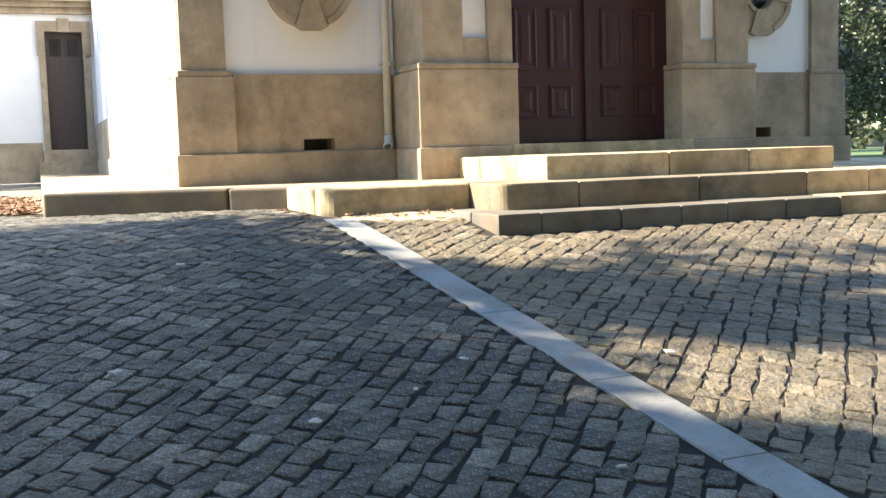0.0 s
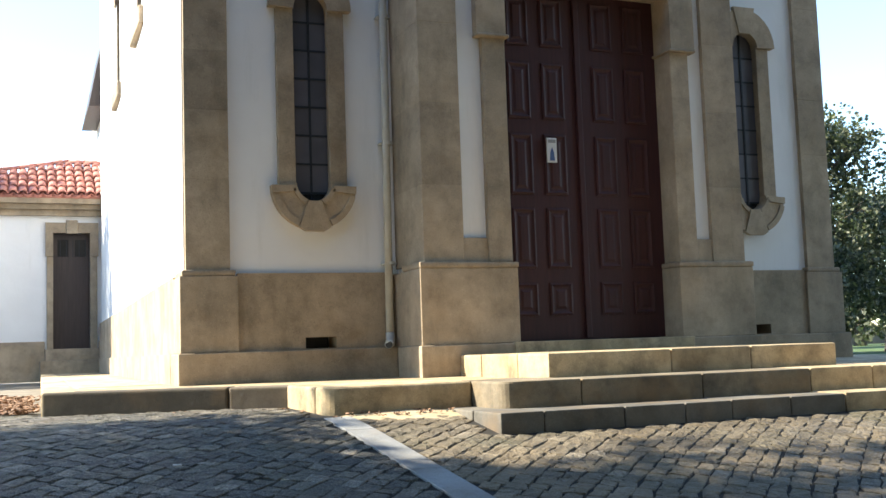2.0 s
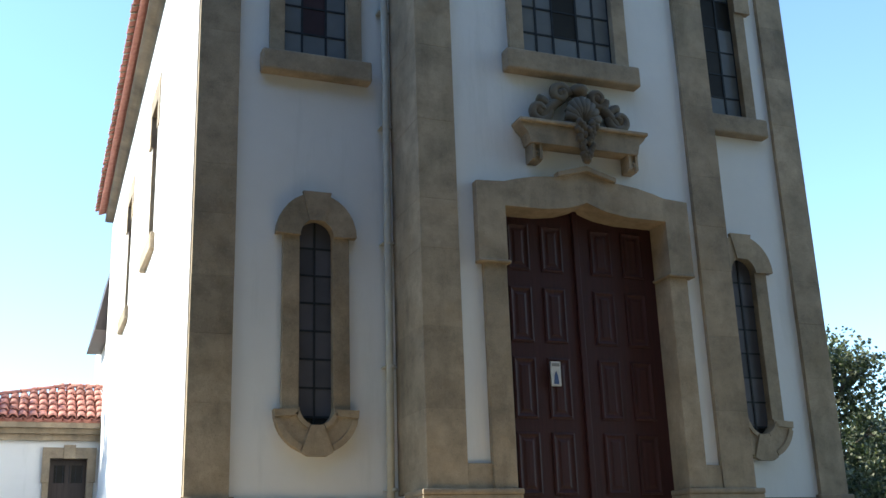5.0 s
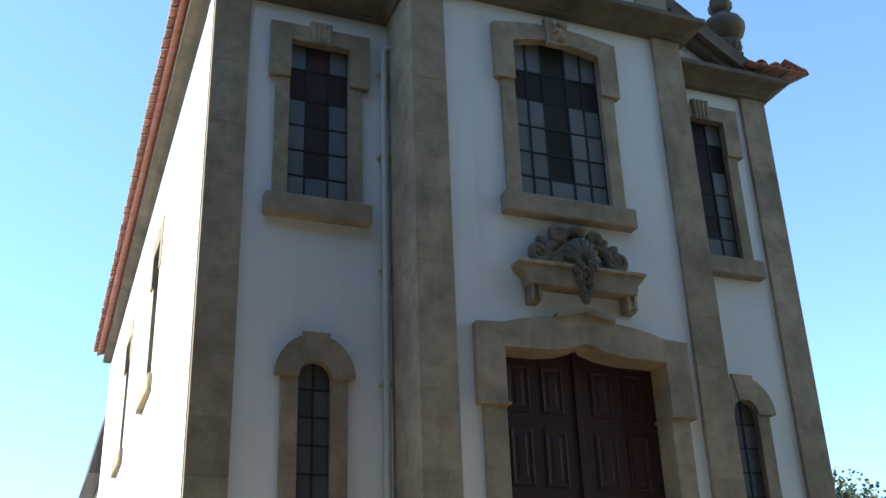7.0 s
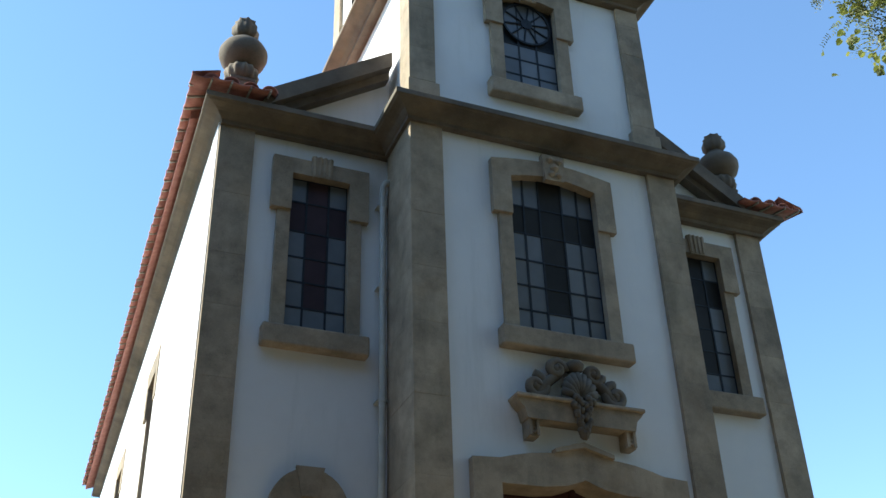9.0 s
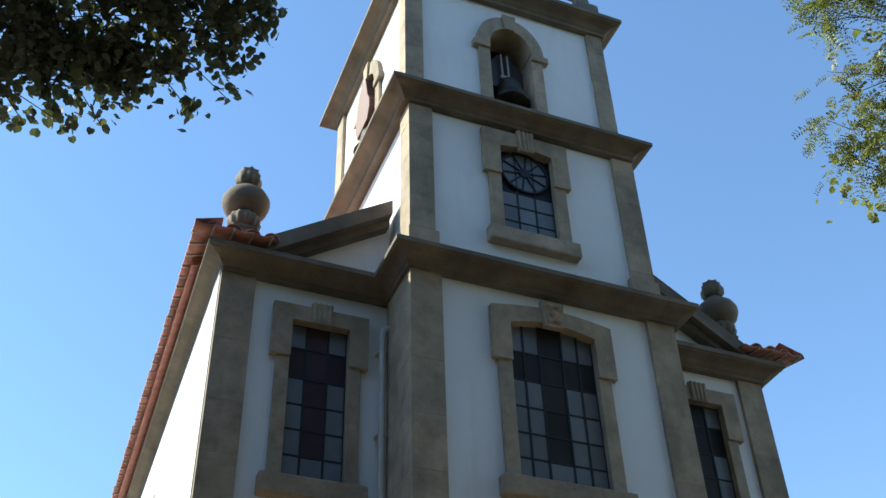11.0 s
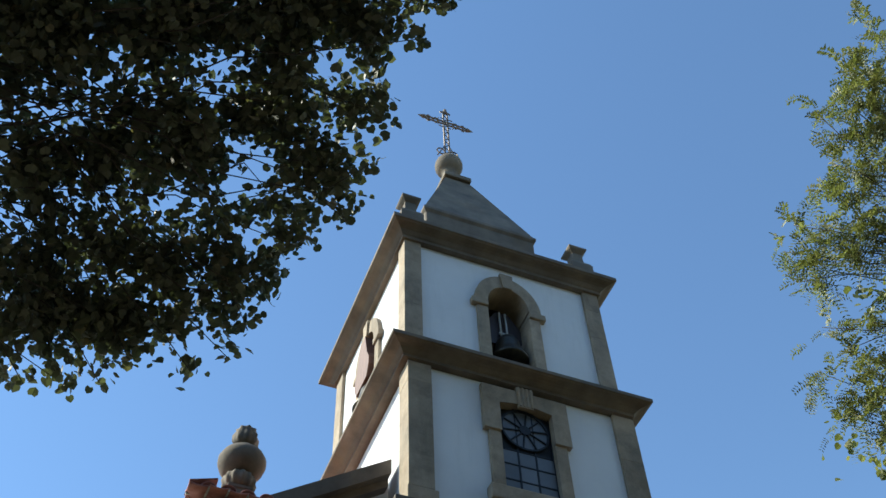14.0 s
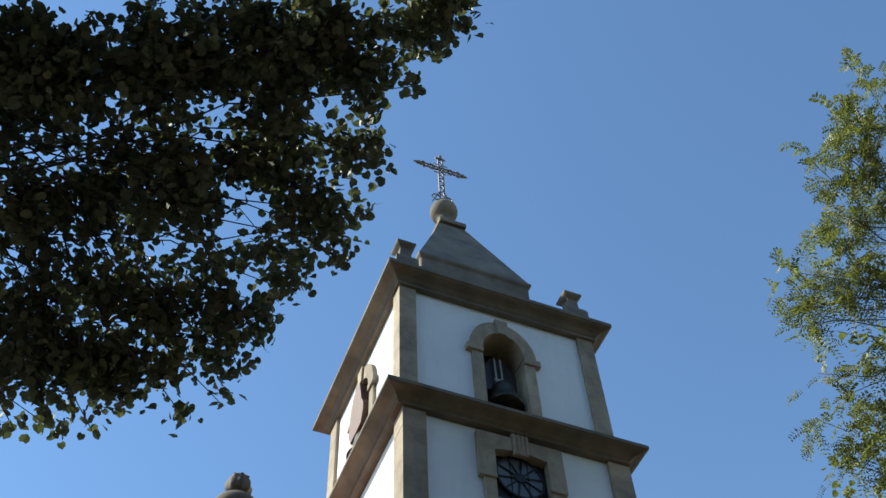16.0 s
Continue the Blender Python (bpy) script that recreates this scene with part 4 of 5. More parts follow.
part("mouth", bm, VOID, shoe, "dark disc standing for the pipe's unlit hollow")
for z in (0.9, 2.2, 3.6, 5.0, 6.5, 7.7):
    bm = bmesh.new()
    bm_lathe(bm, (PXX, PYY, z), [(0.042, 0), (0.05, 0.005), (0.05, 0.035), (0.042, 0.04)], 14)
    bm_box(bm, PXX - 0.07, PXX + 0.07, PYY - 0.006, PYY + 0.14, z + 0.012, z + 0.028)
    part("clip", bm, PIPE, pipe)

# low roof edge past the nave's far corner
bm = bmesh.new()
bm_prism(bm, [(1.58, 5.95), (2.3, 5.95), (2.3, 7.75), (1.93, 7.75)], 26.05, 29.0)
part("chancel_eave", bm, DARKDOOR, church, "dark eave of the lower chancel roof")
part("wall", box(1.95, 9.0, 26.01, 31.0, -0.3, 7.0), PLASTER, church)


# ---- steps and platform ----
def stones(name, core_box, cuts, depth, parent, material=STEP, bevel=0.018, right_stone=STEP, right_from=99, corner=0.0):
    """A step: a core under a row of front stones cut at the given x places."""
    x0, x1, y0, y1, z0, z1 = core_box
    core = part(name, box(x0 + 0.06, x1 - 0.02, y0 + 0.06, y1, z0, z1 - 0.012), DARKSTONE, parent)
    xs = [x0, *cuts, x1]
    for a, b in zip(xs, xs[1:]):
        o = rng.uniform(-0.006, 0.006)
        bm = box(a + 0.003, b - 0.003, y0 + o, y0 + depth, z0, z1 + rng.uniform(-0.004, 0.004))
        if corner and a == x0:  # the worn round corner
            edge = [e for e in bm.edges if all(v.co.x < a + 0.01 and v.co.y < y0 + 0.01 for v in e.verts)]
            bmesh.ops.bevel(bm, geom=edge, offset=corner, segments=6, affect="EDGES", profile=0.5)
            sharp = [e for e in bm.edges if len(e.link_faces) == 2 and e.calc_face_angle(0) > 0.6]
        else:
            sharp = bm.edges[:]
        bmesh.ops.bevel(bm, geom=sharp, offset=bevel, segments=2, affect="EDGES", profile=0.6)
        part("stone", bm, right_stone if a >= right_from else material, core)
    y = y0 + depth
    while y < y1 - 0.05:  # the return along the sunlit end
        e = min(y1, y + rng.uniform(0.7, 1.0))
        part("stone", box(x0 + rng.uniform(-0.004, 0.004), x0 + 0.6, y + 0.003, e - 0.003, z0, z1 + rng.uniform(-0.003, 0.003), bevel, 2), material, core)
        y = e
    return core


steps = base("entrance_steps", (5.7, 7.8, -0.62), "three worn granite steps before the church door", "steps", kind="structure")
# the two lower steps are darker stone, changing to STEP from x = 6.3
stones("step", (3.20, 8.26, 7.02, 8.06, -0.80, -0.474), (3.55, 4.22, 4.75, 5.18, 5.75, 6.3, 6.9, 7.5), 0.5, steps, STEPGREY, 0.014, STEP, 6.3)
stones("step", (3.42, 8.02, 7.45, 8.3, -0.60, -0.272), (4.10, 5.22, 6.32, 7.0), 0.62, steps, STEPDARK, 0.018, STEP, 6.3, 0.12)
stones("step", (4.10, 7.10, 8.0, 9.9, -0.40, -0.072), (5.30, 6.14), 0.6, steps)
part("landing", box(4.65, 7.06, 8.58, 9.9, -0.3, -0.07, 0.01), STEP, steps)

platform = base("platform", (5.7, 9.5, -0.3), "pale granite paved terrace round the church foot", "terrace", kind="structure")
bm = bmesh.new()
top = [(0.30, 10.25), (2.30, 9.28), (2.28, 8.12), (10.9, 8.12), (10.9, 27.0), (0.55, 27.0)]
a = [bm.verts.new((x, y, -0.283)) for x, y in top]
b = [bm.verts.new((x, y, -0.9)) for x, y in top]
bm.faces.new(a), bm.faces.new(b[::-1])
for i in range(len(top)):
    j = (i + 1) % len(top)
    bm.faces.new((a[i], b[i], b[j], a[j]))
slab = part("paving", bm, STEP, platform)


def kerb(p, q, w=0.3, z0=-0.85, z1=-0.272, material=STEP):
    (xa, ya), (xb, yb) = p, q
    d = math.hypot(xb - xa, yb - ya)
    bm = box(0.003, d - 0.003, 0, w, z0, z1 + rng.uniform(-0.006, 0.006), 0.025, 3)
    bm.transform(pose(xa, ya, 0, 0, 0, math.degrees(math.atan2(yb - ya, xb - xa))))
    part("kerb_stone", bm, material, platform)


# the leftmost kerb stone is far darker than the others
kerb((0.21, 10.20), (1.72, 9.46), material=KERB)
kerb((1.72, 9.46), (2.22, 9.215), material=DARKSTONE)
bm = box(2.2, 3.42, 8.04, 8.34, -0.85, -0.27)
round_end = [e for e in bm.edges if all(v.co.x < 2.21 and v.co.y < 8.05 for v in e.verts)]
bmesh.ops.bevel(bm, geom=round_end, offset=0.16, segments=6, affect="EDGES", profile=0.5)
sharp = [e for e in bm.edges if len(e.link_faces) == 2 and e.calc_face_angle(0) > 0.6]
bmesh.ops.bevel(bm, geom=sharp, offset=0.03, segments=3, affect="EDGES", profile=0.6)
part("kerb_stone", bm, STEP, platform, "worn ochre kerb stone with a rounded end")
kerb((8.02, 8.04), (9.4, 8.04))
kerb((9.4, 8.04), (10.9, 8.04))
kerb((2.19, 9.25), (2.19, 8.33), 0.28)
for i in range(9):
    y0, y1 = 10.2 + 1.8 * i, 12.0 + 1.8 * i
    kerb((0.21 + 0.02 * (y1 - 10.2), y1), (0.21 + 0.02 * (y0 - 10.2), y0), 0.3)

# washed sand in the corner between kerb and steps
bm = bmesh.new()
v = [[bm.verts.new((2.3 + 0.06 * i, 7.35 + 0.06 * j, gz(2.3 + 0.06 * i, 7.35 + 0.06 * j) - 0.012 + 0.030 * max(0.0, 1 - math.hypot((i - 9) / 10, (j - 11) / 7)) ** 0.6 + rng.uniform(-0.002, 0.002))) for i in range(18)] for j in range(12)]
for j in range(11):
    for i in range(17):
        bm.faces.new((v[j][i], v[j][i + 1], v[j + 1][i + 1], v[j + 1][i]))
tagged(new("sand_drift", mesh_of("sand_drift", bm, SAND, True)), "pale sand washed against the kerb foot", "sand", "", "stuff")

# joints of the paving
for i in range(7):
    y = 11.6 + 2.0 * i
    part("paving_slab", box(0.56 + 0.02 * (y - 10.2), 1.42, y, y + 1.98, -0.30, -0.277, 0.006), STEP, platform)
for x0, x1 in ((2.5, 3.4),):
    part("paving_slab", box(x0, x1, 8.36, 9.3, -0.30, -0.278, 0.006), STEP, platform)

# ---- annex ----
annex = base("annex", (-1.5, 26.3, -0.1), "low white plastered sacristy with red barrel tile roof", "building")
AYF = 26.3
bm = bmesh.new()
wall_with_holes(bm, -6.0, 1.95, -0.4, 3.6, AYF + 0.05, AYF + 0.45, [(0.80, 1.61, 0.28, 2.96)])
part("wall", bm, PLASTER, annex)
part("wall", box(-6.0, -5.6, AYF + 0.45, 31.0, -0.4, 3.6), PLASTER, annex)
part("plinth", box(-6.0, 0.62, AYF, AYF + 0.3, -0.45, 0.46, 0.01), STONE, annex)
part("plinth", box(1.80, 1.95, AYF, AYF + 0.3, -0.45, 0.46, 0.01), STONE, annex)
frame_l = part("door_frame", box(0.66, 0.80, AYF - 0.03, AYF + 0.3, 0.2, 2.42, 0.008), STONE, annex)
part("jamb", box(1.61, 1.77, AYF - 0.03, AYF + 0.3, 0.2, 2.42, 0.008), STONE, frame_l)
bm = bmesh.new()
bm_prism(bm, [(0.63, 2.42), (0.63, 3.2), (1.80, 3.2), (1.80, 2.42), (1.61, 2.42), (1.61, 2.96), (0.80, 2.96), (0.80, 2.42)], AYF - 0.06, AYF + 0.3)
part("lintel", bm, STONE, frame_l)
part("keystone", box(1.08, 1.34, AYF - 0.09, AYF, 2.94, 3.26, 0.01), STONE, frame_l)
part("threshold", box(0.62, 1.80, AYF - 0.25, AYF + 0.3, -0.3, 0.28, 0.01), STONE, annex)
part("doorstep", box(0.5, 1.75, AYF - 0.7, AYF - 0.25, -0.35, 0.02, 0.01), STONE, annex)
adoor = part("door", box(0.80, 1.61, AYF + 0.16, AYF + 0.22, 0.28, 2.96), DARKDOOR, annex, "dark brown plain door with a small barred overlight")
for x in (0.90, 1.28):
    part("overlight", box(x, x + 0.24, AYF + 0.15, AYF + 0.165, 2.42, 2.82), PANE_DARK, adoor)
for i in range(5):
    x = 0.96 + 0.14 * i
    part("grille_bar", box(x - 0.008, x + 0.008, AYF + 0.135, AYF + 0.15, 2.42, 2.82), IRON, adoor)
bm = bmesh.new()
for o, z0, z1 in ((0.06, 3.36, 3.5), (0.16, 3.5, 3.62), (0.28, 3.62, 3.78)):
    bm_box(bm, -6.1, 1.93, AYF - o, AYF + 0.3, z0, z1 - 0.002)
part("cornice", bm, STONE, annex)
AS = 30.0
RISE = math.tan(radians(AS))


def hip_run(x):
    """Depth of the front slope up to the hip, then to the ridge."""
    return min(1.7, max(0.05, 0.5 + 0.4 * (x + 1.9)))


bm = bmesh.new()
front = [(-3.0, AYF - 0.3, 3.78), (1.84, AYF - 0.3, 3.78)]
crest = [(1.84, AYF - 0.3 + hip_run(1.84), 3.78 + RISE * hip_run(1.84)), (1.1, AYF - 0.3 + 1.7, 3.78 + RISE * 1.7), (-3.0, AYF - 0.25, 3.81)]
a = [bm.verts.new(p) for p in front + crest]
b = [bm.verts.new((v.co.x, v.co.y + 0.05, v.co.z - 0.1)) for v in a]
bm.faces.new(a), bm.faces.new(b[::-1])
for i in range(5):
    bm.faces.new((a[i], b[i], b[(i + 1) % 5], a[(i + 1) % 5]))
aroof = part("roof", bm, TILES, annex, "red clay barrel tile roof")
for i in range(24):
    x = -3.0 + 0.21 * i
    k = 0
    while 0.31 * k <= hip_run(x) - 0.1:
        piece("roof_tile", tile, aroof, pose(x + rng.uniform(-0.01, 0.01), AYF - 0.36 + 0.31 * k, 3.82 + 0.31 * k * RISE, AS - 3, 0, rng.uniform(-2, 2)))
        if x < 1.75:
            piece("roof_tile", tile, aroof, pose(x + 0.105, AYF - 0.34 + 0.31 * k, 3.86 + 0.31 * k * RISE, AS - 3, 180, 0))
        k += 1
for k in range(12):  # hip and ridge
    x = -2.6 + 0.38 * k
    run = hip_run(x)
    sloping = x < 0.9
    piece("ridge_tile", tile, aroof, pose(x, AYF - 0.3 + run, 3.87 + run * RISE, 12 if sloping else 0, 0, -68 if sloping else -90))


# ---- paving of the square ----
def sett_rows(x0, x1, y0, y1, w, angle, wob, seed, inside):
    """Centres, sizes and turns of setts laid in courses."""
    r = random.Random(seed)
    out = []
    ca, sa = math.cos(angle), math.sin(angle)
    cx, cy = (x0 + x1) / 2, (y0 + y1) / 2
    R = math.hypot(x1 - x0, y1 - y0) / 2
    v = -R
    while v < R:
        h = w * r.uniform(0.88, 1.12)
        u = -R + r.uniform(0, w)
        while u < R:
            l = w * r.uniform(0.8, 1.65)
            bend = wob * math.sin(0.9 * u + 0.4 * v)
            x, y = cx + ca * (u + l / 2) - sa * (v + h / 2 + bend), cy + sa * (u + l / 2) + ca * (v + h / 2 + bend)
            if x0 <= x <= x1 and y0 <= y <= y1 and inside(x, y):
                out.append((x, y, l, h, angle + math.atan(0.9 * wob * math.cos(0.9 * u + 0.4 * v)) + r.gauss(0, 0.05)))
            u += l
        v += h
    return out


def strip_x(y):
    return 2.255 + (7.86 - y) * 0.0575


def left_field(x, y):
    if y > 9.15 and y > 10.12 - 0.49 * (x - 0.21) and x > 0.2:
        return False
    return x < strip_x(y) - 0.12 and not (x > 2.1 and y > 8.0) and not (x > 0.15 and y > 10.1)


def right_field(x, y):
    if y > 8.0 or (x > 3.15 and y > 6.97):
        return False
    return x > strip_x(y) + 0.12


setts = sett_rows(-2.6, 2.7, -0.9, 10.9, 0.118, radians(47), 0.1, 3, left_field)
setts += sett_rows(2.2, 9.6, -0.9, 8.1, 0.12, radians(44), 0.08, 4, right_field)


def sett_verts(l, h, r):
    """An irregular worn sett: rings of eight from the joint up to a flattish crown."""
    g = 0.0038
    a, b = l / 2 - g, h / 2 - g
    ring = [(-a, -b), (0, -b), (a, -b), (a, 0), (a, b), (0, b), (-a, b), (-a, 0)]
    j = [(r.gauss(0, 0.0085), r.gauss(0, 0.0085)) for _ in ring]
    for i in (1, 3, 5, 7):
        p, q = j[i - 1], j[(i + 1) % 8]
        j[i] = ((p[0] + q[0]) / 2 + r.gauss(0, 0.0025), (p[1] + q[1]) / 2 + r.gauss(0, 0.0025))
    tx, ty = r.gauss(0, 0.007), r.gauss(0, 0.007)
    vs = []
    for f, z in ((1.0, -0.03), (0.985, -0.0035), (0.93, 0.0), (0.55, 0.002)):
        for (x, y), (jx, jy) in zip(ring, j):
            c = 0.985 if abs(x) == a and abs(y) == b else 1.0
            px, py = (x * c + jx) * f, (y * c + jy) * f
            vs.append((px, py, z + tx * px + ty * py + (r.gauss(0, 0.0013) if z > -0.03 else 0)))
    return vs


SETT_FACES = [(8 * k + i, 8 * k + (i + 1) % 8, 8 * k + 8 + (i + 1) % 8, 8 * k + 8 + i) for k in range(3) for i in range(8)] + [tuple(range(24, 32))]


def lay_setts():
    r = random.Random(11)
    near = sorted(range(len(setts)), key=lambda i: (setts[i][0] - 1.6) ** 2 + (setts[i][1] - 3.6) ** 2)[:280]
    near = set(near)
    fields = {False: ([], []), True: ([], [])}
    shared = []
    for k in range(24):
        me = bpy.data.meshes.new("cobble")
        me.from_pydata(sett_verts(0.128, 0.115, r), [], SETT_FACES)
        me.materials.append(SETT if k < 12 else SETT_SANDY)
        shared.append(me)
    for i, (x, y, l, h, a) in enumerate(setts):
        z = gz(x, y) + r.gauss(0, 0.0014)
        slope = (gz(x, y + 0.05) - gz(x, y - 0.05)) / 0.1
        sandy = x > strip_x(y)
        if i in near:
            ob = piece("cobble", r.choice(shared[12:] if sandy else shared[:12]), ground, pose(x, y, z, math.degrees(math.atan(slope))) @ pose(0, 0, 0, 0, 0, math.degrees(a)) @ Matrix.Diagonal((l / 0.128, h / 0.115, 1, 1)))
            continue
        verts, faces = fields[sandy]
        n = len(verts)
        ca, sa = math.cos(a), math.sin(a)
        for px, py, pz in sett_verts(l, h, r):
            dy = sa * px + ca * py
            verts.append((x + ca * px - sa * py, y + dy, z + slope * dy + pz))
        faces += [tuple(n + f for f in q) for q in SETT_FACES]
    for sandy, label in ((False, "grey granite cobbles of the sloping square"), (True, "sandy brown-grey granite cobbles before the steps")):
        me = bpy.data.meshes.new("cobbles")
        me.from_pydata(*(fields[sandy][0], [], fields[sandy][1]))
        me.materials.append(COBBLE_SANDY if sandy else COBBLE)
        ob = new("cobbles", me)
        ob.parent = ground
        tagged(ob, label, kind="stuff")


band = base("stone_strip", (2.4, 5.0, gz(2.4, 5.0)), "pale granite strip laid across the cobbled square", "paving strip", kind="structure")
yy = -1.0
while yy < 7.85:
    e = min(7.9, yy + rng.uniform(0.85, 1.15))
    bm = bmesh.new()
    n = 4
    rows = []
    for i in range(n + 1):
        y = yy + 0.004 + (e - yy - 0.008) * i / n
        rows.append([bm.verts.new((strip_x(y) + d, y, gz(strip_x(y), y) + z)) for d, z in ((-0.107, -0.06), (-0.108, 0.003), (-0.104, 0.007), (0.104, 0.007), (0.108, 0.003), (0.107, -0.06))])
    for p, q in zip(rows, rows[1:]):
        for k in range(5):
            bm.faces.new((p[k], p[k + 1], q[k + 1], q[k]))
    bm.faces.new(rows[0]), bm.faces.new(rows[-1][::-1])
    part("slab", bm, STRIP, band)
    yy = e


# ---- trees ----
def leaf_cloud(name, parent, clumps, per, size, material, seed, twig=0.35, flat=0.5, label=""):
    """Leaves along twigs that spring from each clump (x, y, z, r)."""
    r = np.random.RandomState(seed)
    shape = np.array([(0, 0.06, 0), (-0.32, -0.06, 0.03), (-0.52, 0.24, 0.06), (-0.44, 0.62, 0.04), (0, 0.92, -0.06), (0.44, 0.62, 0.04), (0.52, 0.24, 0.06), (0.32, -0.06, 0.03)])
    pos, axis = [], []
    for x, y, z, rad in clumps:
        n = max(12, int(per * rad ** 2.2))
        k = max(3, n // 14)
        d = r.normal(size=(k, 3))
        d /= np.linalg.norm(d, axis=1)[:, None]
        d[:, 2] *= 0.8
        root = np.array((x, y, z)) + d * rad * r.uniform(0.1, 0.8, (k, 1))
        dirs = d + r.normal(size=(k, 3)) * 0.5 + np.array((0, 0, -0.25))
        dirs /= np.linalg.norm(dirs, axis=1)[:, None]
        which = r.randint(0, k, n)
        s = r.uniform(0, 1, n)[:, None] * twig
        pos.append(root[which] + dirs[which] * s + r.normal(size=(n, 3)) * size * 0.8)
        axis.append(dirs[which] + r.normal(size=(n, 3)) * 0.7 + np.array((0, 0, -0.35)))
    pos, axis = np.concatenate(pos), np.concatenate(axis)
    axis /= np.linalg.norm(axis, axis=1)[:, None]
    nrm = r.normal(size=axis.shape) * flat + np.array((0, 0, 1.0))
    side = np.cross(axis, nrm)
    side /= np.linalg.norm(side, axis=1)[:, None] + 1e-9
    nrm = np.cross(side, axis)
    sc = (size * r.uniform(0.6, 1.25, len(pos)))[:, None, None]
    v = pos[:, None, :] + sc * (shape[None, :, 0:1] * side[:, None, :] + shape[None, :, 1:2] * axis[:, None, :] + shape[None, :, 2:3] * nrm[:, None, :] * 2.0)
    n = len(pos)
    base_i = np.arange(n)[:, None, None] * 8
    quads = base_i + np.array([[0, 1, 2, 3], [0, 3, 4, 5], [0, 5, 6, 7]])[None]
    me = bpy.data.meshes.new(name)
    me.from_pydata(v.reshape(-1, 3).tolist(), [], quads.reshape(-1, 4).tolist())
    me.materials.append(material)
    ob = new(name, me)
    ob.parent = parent
    ob.matrix_parent_inverse = Matrix.Translation(-parent.location)
    return tagged(ob, label)


def frond_cloud(name, parent, clumps, per, material, seed, length=0.17, pairs=6):
    """Feathery compound leaves: drooping stalks with pairs of small leaflets."""
    r = np.random.RandomState(seed)
    foot, way = [], []
    for x, y, z, rad in clumps:
        n = max(10, int(per * rad ** 2.2))
        k = max(3, n // 9)
        d = r.normal(size=(k, 3))
        d /= np.linalg.norm(d, axis=1)[:, None]
        twig = d + r.normal(size=(k, 3)) * 0.4 + np.array((0, 0, -0.2))
        twig /= np.linalg.norm(twig, axis=1)[:, None]
        root = np.array((x, y, z)) + d * rad * r.uniform(0.15, 0.85, (k, 1))
        which = r.randint(0, k, n)
        foot.append(root[which] + twig[which] * r.uniform(-0.1, 0.3, (n, 1)) + r.normal(size=(n, 3)) * 0.02)
        way.append(twig[which] + r.normal(size=(n, 3)) * 0.6)
    foot, way = np.concatenate(foot), np.concatenate(way)
    way /= np.linalg.norm(way, axis=1)[:, None]
    side = np.cross(way, r.normal(size=way.shape) * 0.5 + np.array((0, 0, 1.0)))
    side /= np.linalg.norm(side, axis=1)[:, None] + 1e-9
    size = r.uniform(0.7, 1.25, len(foot))[:, None]
    quads = []
    for k in range(pairs):
        s = (k + 0.6) / pairs
        mid = foot + size * length * (way * s + np.array((0, 0, -0.45)) * s * s)
        for e in (-1, 1):
            out = side * e + way * 0.35 + r.normal(size=way.shape) * 0.15
            half = way * 0.0105 + np.array((0, 0, 0.004))
            l = 0.048 * (1 - 0.35 * abs(s - 0.45))
            quads.append(np.stack([mid, mid + size * (out * l * 0.45 + half), mid + size * out * l, mid + size * (out * l * 0.45 - half)], 1))
    v = np.concatenate(quads).reshape(-1, 3)
    me = bpy.data.meshes.new(name)
    me.from_pydata(v.tolist(), [], np.arange(len(v)).reshape(-1, 4).tolist())
    me.materials.append(material)
    ob = new(name, me)
    ob.parent = parent
    ob.matrix_parent_inverse = Matrix.Translation(-parent.location)
    return ob


def limbs(parent, foot, fork, tips, r0, seed):
    """A tapered trunk and limbs that bend towards the clumps."""
    r = random.Random(seed)
    bm = bmesh.new()
    foot, fork = Vector(foot), Vector(fork)
    bm_tube(bm, [foot - Vector((0, 0, 0.2)), foot + Vector((0, 0, 0.25)), foot.lerp(fork, 0.5) + Vector((0.06, 0.04, 0)), fork], [r0 * 1.5, r0 * 1.1, r0 * 0.92, r0 * 0.8], 12)
    trunk = part("trunk", bm, BARK, parent, smooth=True)
    for t in tips:
        bm = bmesh.new()
        t = Vector(t[:3])
        mid = fork.lerp(t, 0.5) + Vector((r.uniform(-0.2, 0.2), r.uniform(-0.2, 0.2), r.uniform(0.0, 0.4)))
        q = fork.lerp(mid, 0.5) + Vector((r.uniform(-0.1, 0.1), r.uniform(-0.1, 0.1), 0.1))
        p3 = mid.lerp(t, 0.5) + Vector((r.uniform(-0.1, 0.1), r.uniform(-0.1, 0.1), 0.08))
        bm_tube(bm, [fork, q, mid, p3, t], [r0 * 0.2, r0 * 0.14, r0 * 0.09, r0 * 0.05, 0.008], 6)
        for k in range(4):
            e = t + Vector((r.uniform(-0.25, 0.25), r.uniform(-0.25, 0.25), r.uniform(-0.2, 0.2)))
            bm_tube(bm, [p3, p3.lerp(e, 0.5) + Vector((0, 0, 0.05)), e], [0.014, 0.010, 0.005], 5)
        part("limb", bm, BARK, parent, smooth=True)
    return trunk


def branch(parent, a, b, r0, r1, seed):
    """One wandering branch."""
    r = random.Random(seed)
    a, b = Vector(a), Vector(b)
    n = 7
    s = 0.09 * (b - a).length
    pts = [a.lerp(b, i / n) + (Vector((r.uniform(-s, s), r.uniform(-s, s), r.uniform(-s, s))) if 0 < i < n else Vector()) for i in range(n + 1)]
    bm = bmesh.new()
    bm_tube(bm, pts, [r0 + (r1 - r0) * i / n for i in range(n + 1)], 6)
    part("branch", bm, BARK, parent, smooth=True)


